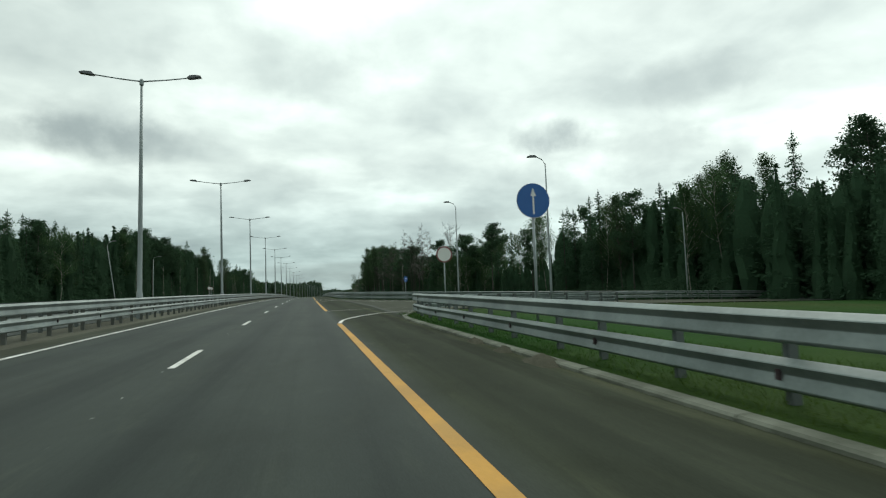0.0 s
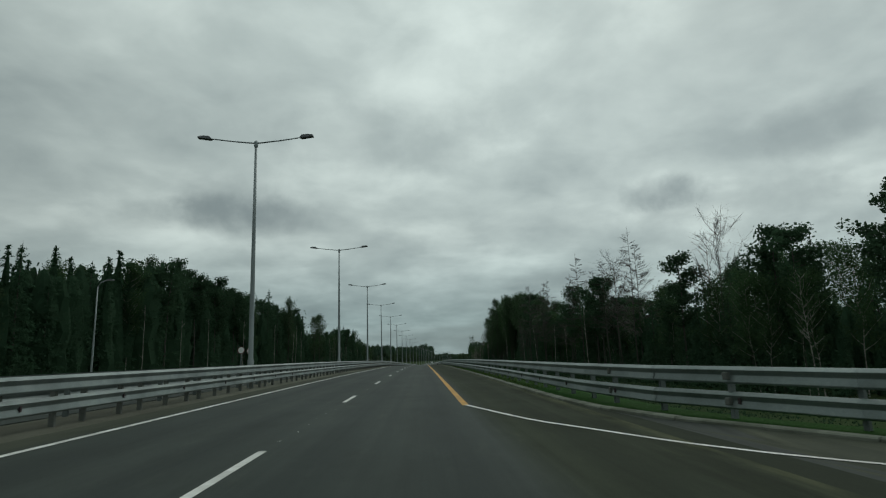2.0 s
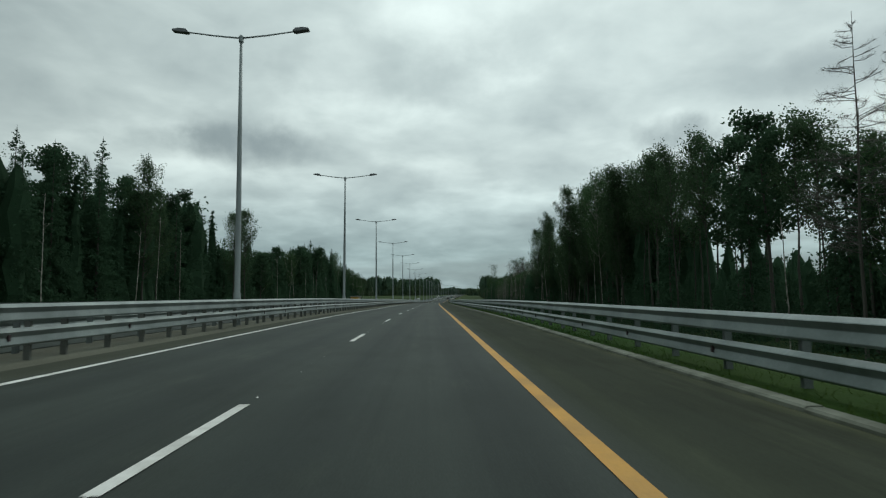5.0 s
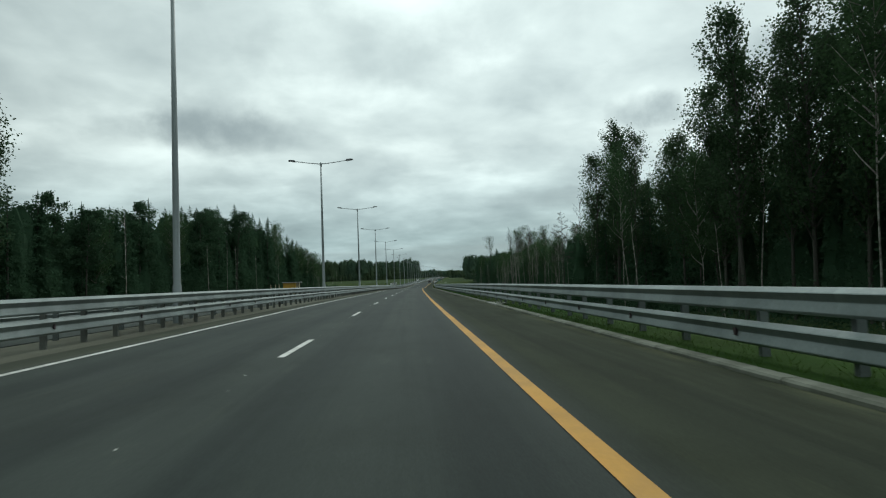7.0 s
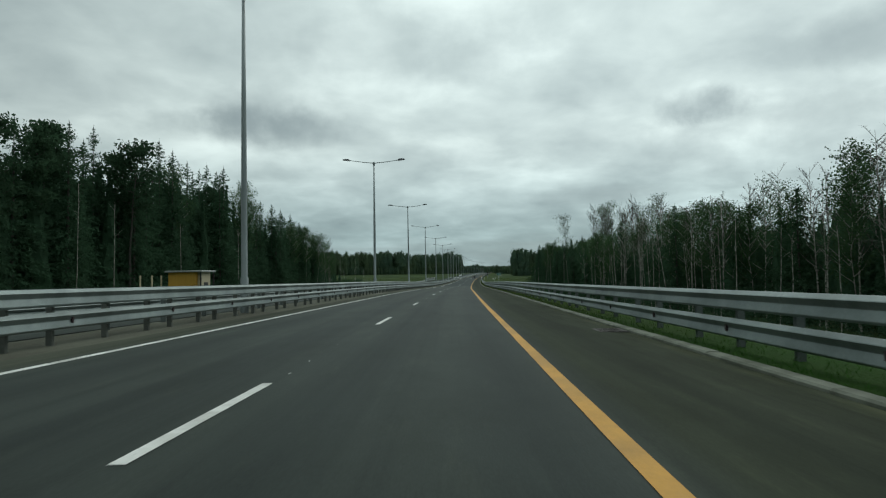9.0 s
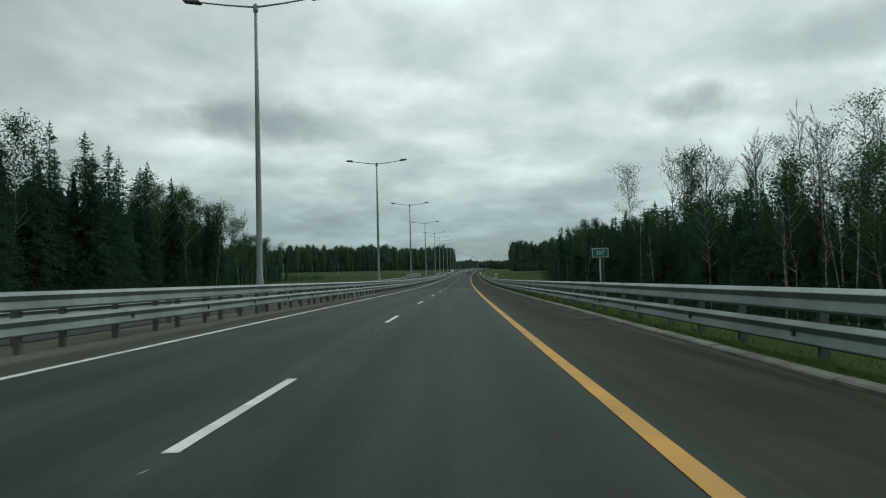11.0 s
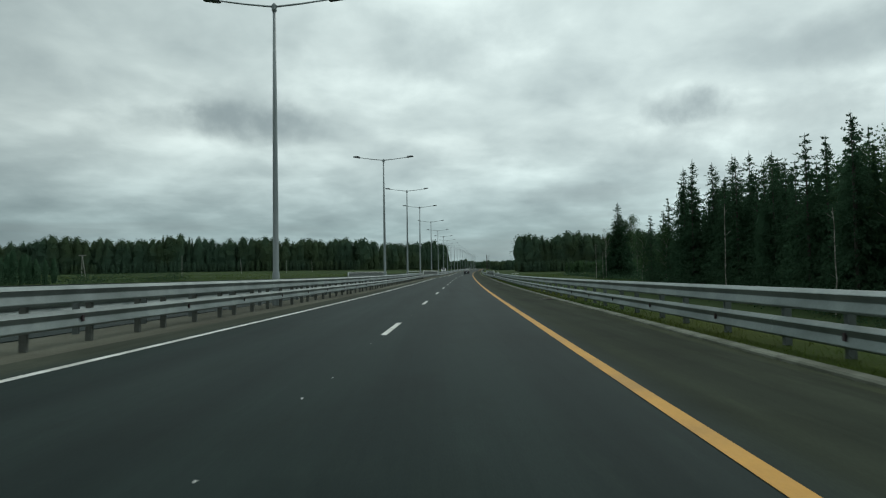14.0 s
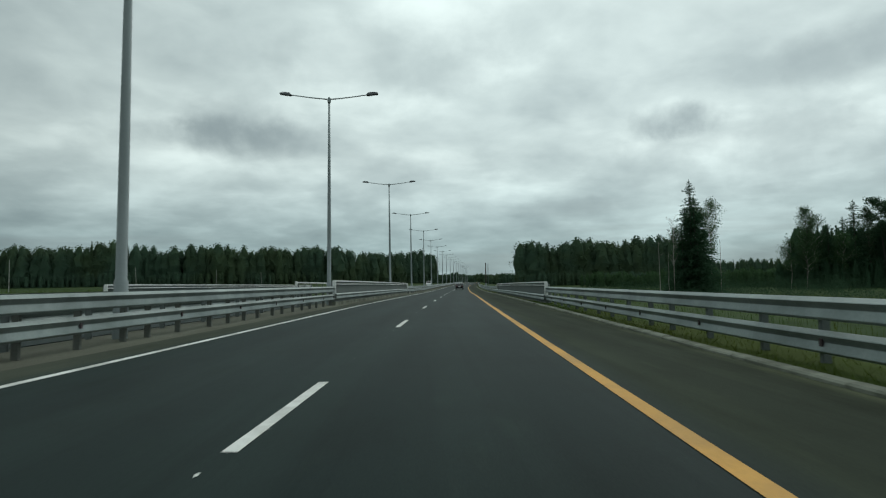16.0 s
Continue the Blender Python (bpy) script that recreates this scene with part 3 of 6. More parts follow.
# the side road runs on to the right
side_end = [(54, 39.7), (90, 42.5), (140, 44), (200, 46)], [(54, 50.8), (90, 52.0), (140, 53.9), (200, 56.5)]
me = mesh_of("road_side_far", [at(u, s, fall(min(u, 60)) - 0.012)[:] for line in side_end for u, s in line], [(0, 1, 5, 4), (1, 2, 6, 5), (2, 3, 7, 6)], M_ASPHALT)
structure("road_side_far", me, "grey asphalt side road leading away", "road")

# verges: turf behind the kerbs that slopes down to the meadow
VERGE = [(0.13, 0.03), (0.5, 0.035), (1.4, 0.01), (2.2, -0.12), (4.2, -0.95), (7.5, -2.0), (12.0, -3.0)]
structure("verge_island", strip("verge_island", stations_of(ISLAND[:8], 2.0), VERGE[:4] + [(4.2, -0.3)], M_VERGE), "short green turf on the kerbed traffic island", "grass verge")
me = mesh_of("verge_island_top", [at(8.0, -90, -0.1)[:], at(8.0, 15, -0.1)[:], at(10.0, 20.5, -0.12)[:], at(17.0, 27.0, -0.35)[:], at(30, 32.0, -0.8)[:], at(55, 36, -1.5)[:], at(55, -90, -1.5)[:]],
             [(6, 5, 4, 3, 2, 1, 0)], M_VERGE)
structure("verge_island_inner", me, "flat turf inside the traffic island", "grass verge")
main_kerb = OUTER + [(6.15, 120), (6.15, 240), (6.15, 330)]
structure("verge_right", strip("verge_right", stations_of(main_kerb, 3.0), VERGE, M_VERGE), "green grass verge sloping away behind the kerb", "grass verge")
structure("verge_right_dry", strip("verge_right_dry", straight(6.15, 330, 552, 3), VERGE, M_VERGE_DRY), "yellowing grass verge sloping away behind the kerb", "grass verge")
structure("verge_right_far", strip("verge_right_far", straight(6.15, 552, 1000, 12), VERGE, M_VERGE_DRY), "green grass verge beyond the small bridge", "grass verge")
structure("verge_left", strip("verge_left", [(p, Vector((-1, 0, 0))) for p, _ in straight(-17.9, -90, 1000, 12)], [(a, b - 0.05) for a, b in VERGE][::1], M_VERGE), "grass verge beside the opposite carriageway", "grass verge")


# road markings
def marking(name, path_stations, width, mat, lift=0.004):
    part(name, strip(name, [(p + Vector((0, 0, lift)), r) for p, r in path_stations], [(-width / 2, 0), (width / 2, 0)], mat), road)


marking("edge_line", [(p, Vector((1, 0, 0))) for p, _ in straight(-3.95, -90, 1500, 10)], 0.16, M_WHITE)
marking("yellow_line", straight(3.385, -90, 10.2, 5), 0.17, M_YELLOW, 0.005)
marking("yellow_line", straight(3.385, 22.8, 58.1, 5), 0.17, M_YELLOW, 0.005)
marking("yellow_line", straight(3.385, 69.5, 1500, 10), 0.17, M_YELLOW, 0.005)
marking("turning_line", stations_of([(3.41, 10.3), (3.7, 12.7), (4.35, 15.1), (5.3, 17.7), (6.5, 20.1), (8.6, 22.4), (11.5, 24.8), (16, 27.8), (24, 31)], 0.8), 0.14, M_WHITE, 0.006)
marking("turning_line", stations_of([(3.5, 23.0), (4.22, 23.7), (5.82, 25.8), (8.35, 27.7), (12.0, 29.6), (18, 32), (28, 35)], 0.8), 0.10, M_WHITE, 0.006)
marking("turning_line", stations_of([(3.45, 58.1), (5.5, 56.9), (8.4, 55), (10.5, 52.8), (12.6, 50.5), (17, 47), (26, 43)], 0.8), 0.09, M_WHITE, 0.006)
marking("turning_line", stations_of([(3.41, 69.6), (4.35, 66.2), (5.1, 64.6), (6.35, 62.3), (8.2, 60.4), (10.2, 58.3), (12.7, 56), (17, 51.5), (26, 46)], 0.8), 0.10, M_WHITE, 0.006)

dash_mesh = Shape()
dash_mesh.add([(-0.062, 0, 0), (0.062, 0, 0), (0.062, 1.5, 0), (-0.062, 1.5, 0), (0.062, 3, 0), (-0.062, 3, 0)], [(0, 1, 2, 3), (3, 2, 4, 5)])
dash_mesh = dash_mesh.mesh("lane_dash", M_WHITE)


def lie_along(u, s, s2, z=0.0):
    """A pose at (u, s) whose y axis runs along the road to s2."""
    a, b = at(u, s, fall(u) + z), at(u, s2, fall(u) + z)
    d = (b - a).normalized()
    x = Vector((d.y, -d.x, 0)).normalized()
    up = x.cross(d)
    return Matrix(((x.x, d.x, up.x, a.x), (x.y, d.y, up.y, a.y), (x.z, d.z, up.z, a.z), (0, 0, 0, 1)))


dash_starts = [12 * k for k in range(-5, 27)] + [330.2 + 12 * k for k in range(0, 74)]
for s in dash_starts:
    part("lane_dash", dash_mesh, road, m=lie_along(0, s, s + 3, 0.006))
rng = random.Random(4)
flecks = Shape()
for s in np.arange(-20, 640, 1.15):
    if rng.random() < 0.62:
        a = at(rng.uniform(-0.05, 0.08), float(s), 0.007)
        w, l, k = rng.uniform(0.005, 0.014), rng.uniform(0.03, 0.09), rng.uniform(-0.03, 0.03)
        flecks.add([a + Vector((-w, 0, 0)), a + Vector((w, 0.02, 0)), a + Vector((w + k, l, 0)), a + Vector((-w + k, l * 0.8, 0))], [(0, 1, 2, 3)])
tagged(part("paint_flecks", flecks.mesh("paint_flecks", M_WHITE), road, "scattered flecks of white paint"), kind="stuff")

# kerbs of 3 m concrete stones
kerb_profile = [(-0.07, -0.2), (-0.065, 0.04), (-0.035, 0.066), (0.14, 0.068), (0.15, -0.2)]
kerb_stone = strip("kerb_stone", [(Vector((0, 0.008, 0)), Vector((1, 0, 0))), (Vector((0, 2.99, 0)), Vector((1, 0, 0)))], kerb_profile, M_CONCRETE, closed=True)


def frame_at(a, d, k=1.0):
    y = d.normalized()
    x = Vector((y.y, -y.x, 0)).normalized()
    up = x.cross(y)
    return Matrix(((x.x, y.x * k, up.x, a.x), (x.y, y.y * k, up.y, a.y), (x.z, y.z * k, up.z, a.z), (0, 0, 0, 1)))


BAYS = [(138.0, 142.0), (245.4, 249.4)]


def kerb(name, path, label):
    root = structure(name, strip(name, stations_of(path, 6.0), [(0.02, -0.25), (0.02, -0.01), (0.14, -0.01), (0.14, -0.25)], M_CONCRETE), label, "kerb")
    st = stations_of(path, 3.0)
    r = random.Random(len(path))
    for (a, _), (b, _) in zip(st[:-1], st[1:]):
        d = b - a
        if d.length < 1.0:
            continue
        if a.x > 5 and any(s0 - 1.5 < (a.y + b.y) / 2 < s1 + 1.5 for s0, s1 in BAYS):
            continue
        y = d.normalized()
        x = Vector((y.y, -y.x, 0)).normalized()
        up = x.cross(y)
        k = d.length / 3.0
        dz = r.uniform(-0.006, 0.008)
        part("kerb_stone", kerb_stone, root, m=Matrix(((x.x, y.x * k, up.x, a.x), (x.y, y.y * k, up.y, a.y), (x.z, y.z * k, up.z, a.z + dz), (0, 0, 0, 1))))


kerb("kerb_island", ISLAND[:11], "pale concrete kerb stones round the traffic island")
kerb("kerb_right", OUTER[2:] + [(6.15, 150), (6.15, 300), (6.15, 450), (6.15, 552)], "pale concrete kerb stones along the shoulder")
kerb("kerb_right_far", [(6.15, 552.5), (6.15, 640), (6.15, 720)], "pale concrete kerb stones past the bridge")



def drainage_inlet(s0, s1):
    """The kerb steps back round a pale slab where water runs off the shoulder."""
    z = fall(6.15)
    origin = Matrix.Translation(at(6.15, s0, z))
    inv = origin.inverted()
    root = tagged(empty("drainage_inlet", origin), "kerbed drainage inlet with a pale concrete slab beside the shoulder", "drain inlet", "drainage inlets")
    line = [(6.15, s0 - 3.0), (6.15, s0 - 0.05), (6.62, s0 + 0.9), (6.62, s1 - 0.9), (6.15, s1 + 0.05), (6.15, s1 + 3.0)]
    for (ua, sa), (ub, sb) in zip(line[:-1], line[1:]):
        a, b = at(ua, sa, z + (0.02 if ua != ub or ua > 6.5 else 0.004)), at(ub, sb, z + (0.02 if ua != ub or ub > 6.5 else 0.004))
        part("kerb_stone", kerb_stone, root, m=inv @ frame_at(a, b - a, (b - a).length / 3.0))
    sh = Shape()
    top = [at(u, s, z + 0.05) for u, s in ((6.14, s0 + 0.1), (6.14, s1 - 0.1), (6.6, s1 - 0.95), (6.6, s0 + 0.95))]
    low = [p - Vector((0, 0, 0.2)) for p in top]
    slab = sh.add([inv @ p for p in top + low], [(0, 1, 2, 3)[::-1], (0, 1, 5, 4), (1, 2, 6, 5), (2, 3, 7, 6), (3, 0, 4, 7)]).mesh("slab", M_PALE)
    part("slab", slab, root, "pale worn concrete slab")


# gully grates set in the shoulder against the kerb
grate_frame = Shape().box((-0.32, -0.42, -0.01), (0.32, -0.36, 0.012)).box((-0.32, 0.36, -0.01), (0.32, 0.42, 0.012)).box((-0.32, -0.36, -0.01), (-0.26, 0.36, 0.012)).box((0.26, -0.36, -0.01), (0.32, 0.36, 0.012)).mesh("frame", M_IRON)
grate_bar = Shape().box((-0.26, -0.02, -0.01), (0.26, 0.02, 0.01)).mesh("grate_bar", M_IRON)
# solid near-black block under the bars: its colour stands for the hole's shade
grate_dark_fill = Shape().box((-0.26, -0.36, -0.2), (0.26, 0.36, -0.012)).mesh("pit", M_DARK)
first = None
for s in (268.0, 297.9, 333.0, 367.0, 404.0, 441.8, 478.8, 516.1):
    m = lie_along(5.72, s, s + 1, 0.006)
    if first is None:
        first = tagged(empty("drain_grate", m), "dark cast-iron gully grate in the shoulder beside the kerb", "drain grate", "gully grates")
        part("frame", grate_frame, first)
        part("pit", grate_dark_fill, first)
        for k in range(8):
            part("grate_bar", grate_bar, first, m=pose(0, -0.3 + 0.086 * k, 0))
    else:
        copy_thing(first, m)


def soil_heap(u, s, length, width, height, seed):
    r = random.Random(seed)
    verts, faces = [], []
    for i in range(9):
        for j in range(7):
            x, y = (j / 6 - 0.5) * width, (i / 8 - 0.5) * length
            e = max(0.0, 1 - (2 * x / width) ** 2) * max(0.0, 1 - (2 * y / length) ** 2)
            verts.append((x + r.uniform(-0.02, 0.02), y + r.uniform(-0.03, 0.03), height * e * r.uniform(0.6, 1.2) - 0.01))
    for i in range(8):
        for j in range(6):
            faces.append((i * 7 + j, i * 7 + j + 1, i * 7 + j + 8, i * 7 + j + 7))
    ob = new("soil_heap", mesh_of("soil_heap", verts, faces, M_MUD, smooth=True))
    ob.matrix_world = lie_along(u, s, s + 1, 0.0)
    tagged(ob, "small brown heap of loose soil lying against the kerb", "soil heap", "heaps by the kerb", "stuff")


for n, (u, s, l, w, h) in enumerate(((6.0, -1.6, 1.2, 0.5, 0.16), (6.0, 0.3, 0.7, 0.4, 0.12), (6.0, 2.2, 0.8, 0.35, 0.12), (5.85, 140.5, 1.6, 0.8, 0.08), (5.9, 479.3, 0.8, 0.4, 0.1), (5.9, 443, 1.5, 0.4, 0.06))):
    soil_heap(u, s, l, w, h, n)

for s0, s1 in BAYS:
    drainage_inlet(s0, s1)


# ---- guard rails ----
W_BEAM = [(0.0, 0.0), (-0.03, 0.006), (-0.062, 0.030), (-0.066, 0.045), (-0.062, 0.060), (-0.036, 0.155), (-0.033, 0.168), (-0.037, 0.182), (-0.076, 0.252), (-0.084, 0.264), (-0.078, 0.276), (-0.012, 0.327), (0.0, 0.335)]
BEAM_LEN = 4.0


def beam_mesh(mirror):
    front = [(-a if mirror else a, b) for a, b in W_BEAM]
    rear = [(a + (-0.004 if mirror else 0.004), b) for a, b in front][::-1]
    return strip("beam", [(Vector((0, -0.06, 0)), Vector((1, 0, 0))), (Vector((0, BEAM_LEN + 0.06, 0)), Vector((1, 0, 0)))], front + rear, M_GALV, closed=True)


BEAM_R, BEAM_L = beam_mesh(False), beam_mesh(True)


def post_mesh(mirror, top):
    k = -1 if mirror else 1
    sh = Shape()
    # channel-section post with a spacer block for each beam
    w = 0.036 if mirror else 0.042
    sh.box((min(k * 0.13, k * 0.25), -w, -0.6), (max(k * 0.13, k * 0.25), 0.01 - w, top), 0)
    sh.box((min(k * 0.13, k * 0.14), 0.01 - w, -0.6), (max(k * 0.13, k * 0.14), w - 0.01, top), 0)
    sh.box((min(k * 0.13, k * 0.25), w - 0.01, -0.6), (max(k * 0.13, k * 0.25), w, top), 0)
    return sh.mesh("post", M_DUSTY if mirror else M_POST)


def bracket_mesh(mirror):
    k = -1 if mirror else 1
    return Shape().box((min(k * 0.004, k * 0.13), -0.05, 0.08), (max(k * 0.004, k * 0.13), 0.05, 0.22), 0.012).mesh("bracket", M_DUSTY)


REFLECTOR = Shape().prism([(-0.02, 0.10), (-0.07, 0.11), (-0.07, 0.22), (-0.02, 0.23)], -0.03, 0.03).mesh("reflector", M_REFLECT)
REFLECTOR_L = Shape().prism([(0.02, 0.10), (0.07, 0.11), (0.07, 0.22), (0.02, 0.23)], -0.03, 0.03).mesh("reflector", M_REFLECT)
POST_R, POST_L, BRACKET_R, BRACKET_L = post_mesh(False, 0.88), post_mesh(True, 0.90), bracket_mesh(False), bracket_mesh(True)


def guard_rail(path, mirror, heights, post_step, label, details=True, reflectors=True):
    """A run of two W-beams one over the other on steel posts; path runs ahead in (u, s)."""
    st = stations_of(path, BEAM_LEN)
    origin = Matrix.Translation(st[0][0])
    root = tagged(empty("guard_rail", origin), label, "guard rail", "guard rails")
    inv = origin.inverted()
    beam, post = (BEAM_L, POST_L) if mirror else (BEAM_R, POST_R)
    bracket, refl = (BRACKET_L, REFLECTOR_L) if mirror else (BRACKET_R, REFLECTOR)
    for n, ((a, _), (b, _)) in enumerate(zip(st[:-1], st[1:])):
        if (b - a).length < 0.05:
            continue
        for h in heights:
            part("beam", beam, root, m=inv @ frame_at(a + Vector((0, 0, h)), b - a, (b - a).length / BEAM_LEN))
        if reflectors:
            part("reflector", refl, root, m=inv @ frame_at(a + (b - a) * 0.5 + Vector((0, 0, heights[0])), b - a))
    for a, right in stations_of(path, post_step):
        d = Vector((-right.y, right.x, 0))
        part("post", post, root, m=inv @ frame_at(a + Vector((0, 0, heights[1] - 0.64)), d))
        if details:
            for h in heights:
                part("bracket", bracket, root, m=inv @ frame_at(a + Vector((0, 0, h)), d))
    return root


def offset(path, k):
    """The same path moved k metres to its right."""
    out = []
    for i, (u, s) in enumerate(path):
        a, b = path[max(i - 1, 0)], path[min(i + 1, len(path) - 1)]
        d = Vector((b[0] - a[0], b[1] - a[1])).normalized()
        out.append((u + d.y * k, s - d.x * k))
    return out


GREY_RAIL = "double galvanised W-beam guard rail"
RIGHT_H, LEFT_H = (0.215, 0.690), (0.335, 0.778)
ISLAND_RAIL = [(6.87, -40), (6.87, 0), (6.86, 8), (6.84, 12), (7.0, 15), (7.55, 17.8), (8.75, 20.2), (10.8, 22.4), (14, 25.2), (18.6, 28.4), (26.5, 32.2)]
guard_rail(ISLAND_RAIL, False, RIGHT_H, 2.0, GREY_RAIL + " curving round the traffic island")
guard_rail(offset([(190, 56), (140, 54), (100, 52.4), (60, 51)] + OUTER[1:] + [(6.15, 104)], 0.72), False, RIGHT_H, 2.0, GREY_RAIL + " sweeping out along the side road")
for s0 in range(104, 552, 112):
    guard_rail([(6.87, s0), (6.87, s0 + 56), (6.87, s0 + 112)], False, RIGHT_H, 2.0, GREY_RAIL + " along the grass verge")
for s0, s1 in ((-44, 105), (105, 253.45), (253.45, 403), (403, 552)):
    guard_rail([(-5.5, s0), (-5.5, s0 + 74), (-5.5, s1)], True, LEFT_H, 1.5, GREY_RAIL + " along the central reserve", details=False)
for s0 in range(-44, 552, 149):
    guard_rail([(-7.25, s0), (-7.25, s0 + 74), (-7.25, s0 + 149)], False, LEFT_H, 3.0, GREY_RAIL + " facing the opposite carriageway", details=False, reflectors=False)
for s0 in range(-44, 552, 149):
    guard_rail([(-18.5, s0), (-18.5, s0 + 74), (-18.5, s0 + 149)], True, (-0.18, 0.26), 4.0, GREY_RAIL + " on the opposite carriageway's far edge", details=False, reflectors=False)
guard_rail([(6.87, 598), (6.87, 700), (6.87, 830)], False, RIGHT_H, 4.0, GREY_RAIL + " past the bridge", details=False, reflectors=False)
guard_rail([(-5.5, 598), (-5.5, 700), (-5.5, 900)], True, LEFT_H, 4.0, GREY_RAIL + " past the bridge on the central reserve", details=False, reflectors=False)


def bridge_rail(u, s0, s1, mirror, base, label):
    """Higher barrier over the bridge: two beams, a top rail with a bright cap, and closed end frames."""
    st = straight(u, s0, s1, BEAM_LEN)
    origin = Matrix.Translation(st[0][0])
    inv = origin.inverted()
    root = tagged(empty("bridge_rail", origin), label, "bridge rail", "bridge rails")
    k = -1 if mirror else 1

    def run(name, profile, mat, note=""):
        me = strip(name, [(p + Vector((0, 0, base)), r) for p, r in st], [(k * a, b) for a, b in profile], mat, closed=True)
        me.transform(inv)
        part(name, me, root, note)

    run("top_rail", [(0.03, 1.36), (0.03, 1.43), (0.19, 1.43), (0.19, 1.36)], M_CAP, "bright steel top rail")
    run("middle_rail", [(0.05, 1.18), (0.02, 1.20), (0.05, 1.225), (0.13, 1.225), (0.13, 1.18)], M_CAP, "slim pale rail under the top rail")
    run("parapet", [(0.14, 0.18), (0.14, 1.35), (0.17, 1.35), (0.17, 0.18)], M_PARAPET, "dull grey sheet panel")
    run("upstand", [(0.02, -0.35), (0.02, 0.16), (0.05, 0.18), (0.30, 0.18), (0.30, -0.35)], M_CONCRETE, "low concrete upstand")
    for (a, _), (b, _) in zip(st[:-1], st[1:]):
        part("beam", BEAM_L if mirror else BEAM_R, root, m=inv @ frame_at(a + Vector((0, 0, base + 0.33)), b - a, (b - a).length / BEAM_LEN))
    post = Shape().box((min(k * 0.175, k * 0.26), -0.05, 0.18), (max(k * 0.175, k * 0.26), 0.05, 1.36), 0.01).mesh("post", M_POST)
    for a, _ in straight(u, s0, s1, 3.0):
        part("post", post, root, m=inv @ frame_at(a + Vector((0, 0, base)), Vector((0, 1, 0))))
    end = Shape().box((min(k * 0.0, k * 0.19), -0.06, 0.62), (max(k * 0.0, k * 0.19), 0.06, 1.36), 0.012).mesh("end_frame", M_CAP)
    for a in (st[0][0] + Vector((0, -0.04, 0)), st[-1][0] + Vector((0, 0.04, 0))):
        part("end_frame", end, root, m=inv @ frame_at(a + Vector((0, 0, base)), Vector((0, 1, 0))))


bridge_rail(6.75, 552, 598, False, -0.1, "high galvanised barrier with a top rail on the bridge edge")
bridge_rail(-5.4, 552, 598, True, 0.05, "high galvanised bridge barrier with a top rail, beside the central reserve")
bridge_rail(-18.4, 552, 598, True, 0.0, "high galvanised bridge barrier with a top rail, beyond the opposite carriageway")


def open_railing(u, s0, s1, top, low, label):
    """Slim railing with bare posts along the inner edge of the other bridge."""
    st = straight(u, s0, s1, 4.0)
    origin = Matrix.Translation(st[0][0])
    inv = origin.inverted()
    root = tagged(empty("railing", origin), label, "railing")
    for name, z, hi in (("top_rail", top, 0.07), ("middle_rail", top - 0.42, 0.045)):
        me = strip(name, st, [(-0.03, z - hi), (-0.03, z), (0.03, z), (0.03, z - hi)], M_CAP if name == "top_rail" else M_GALV, closed=True)
        me.transform(inv)
        part(name, me, root)
    post = Shape().box((-0.03, -0.03, low), (0.03, 0.03, top - 0.07), 0.006).mesh("post", M_POST)
    for p, _ in straight(u, s0 + 0.4, s1 - 0.4, 1.6):
        part("post", post, root, m=inv @ Matrix.Translation(p))
    part("end_post", Shape().box((-0.06, -0.07, low), (0.06, 0.07, top + 0.06), 0.012).mesh("end_post", M_CAP), root, "white end post", m=inv @ Matrix.Translation(st[0][0] + Vector((0, -0.08, 0))))


open_railing(-8.5, 555, 598, 1.42, -0.05, "slim steel railing with a white end post on the other bridge")
open_railing(7.95, 558.5, 566.5, 1.12, -0.45, "short pale handrail on the bank beside the bridge barrier")


def stair_railing(u, s):
    root = tagged(empty("stair_railing", Matrix.Translation(at(u, s, -0.9))), "pale steel railing at the head of the bridge stairs", "railing")
    for x in (0.0, 0.4, 0.8, 1.2):
        part("post", Shape().tube([(x, 0, -0.7), (x, 0, 1.5)], 0.022, 8).mesh("post", M_CAP), root)
    part("top_bar", Shape().tube([(-0.45, 0, 1.1), (0, 0, 1.5), (1.2, 0, 1.5), (1.7, 0, 1.15)], 0.028, 8).mesh("top_bar", M_CAP), root)
    part("lower_bar", Shape().tube([(0, 0, 1.0), (1.2, 0, 1.0)], 0.02, 8).mesh("lower_bar", M_CAP), root)


stair_railing(12.7, 590)


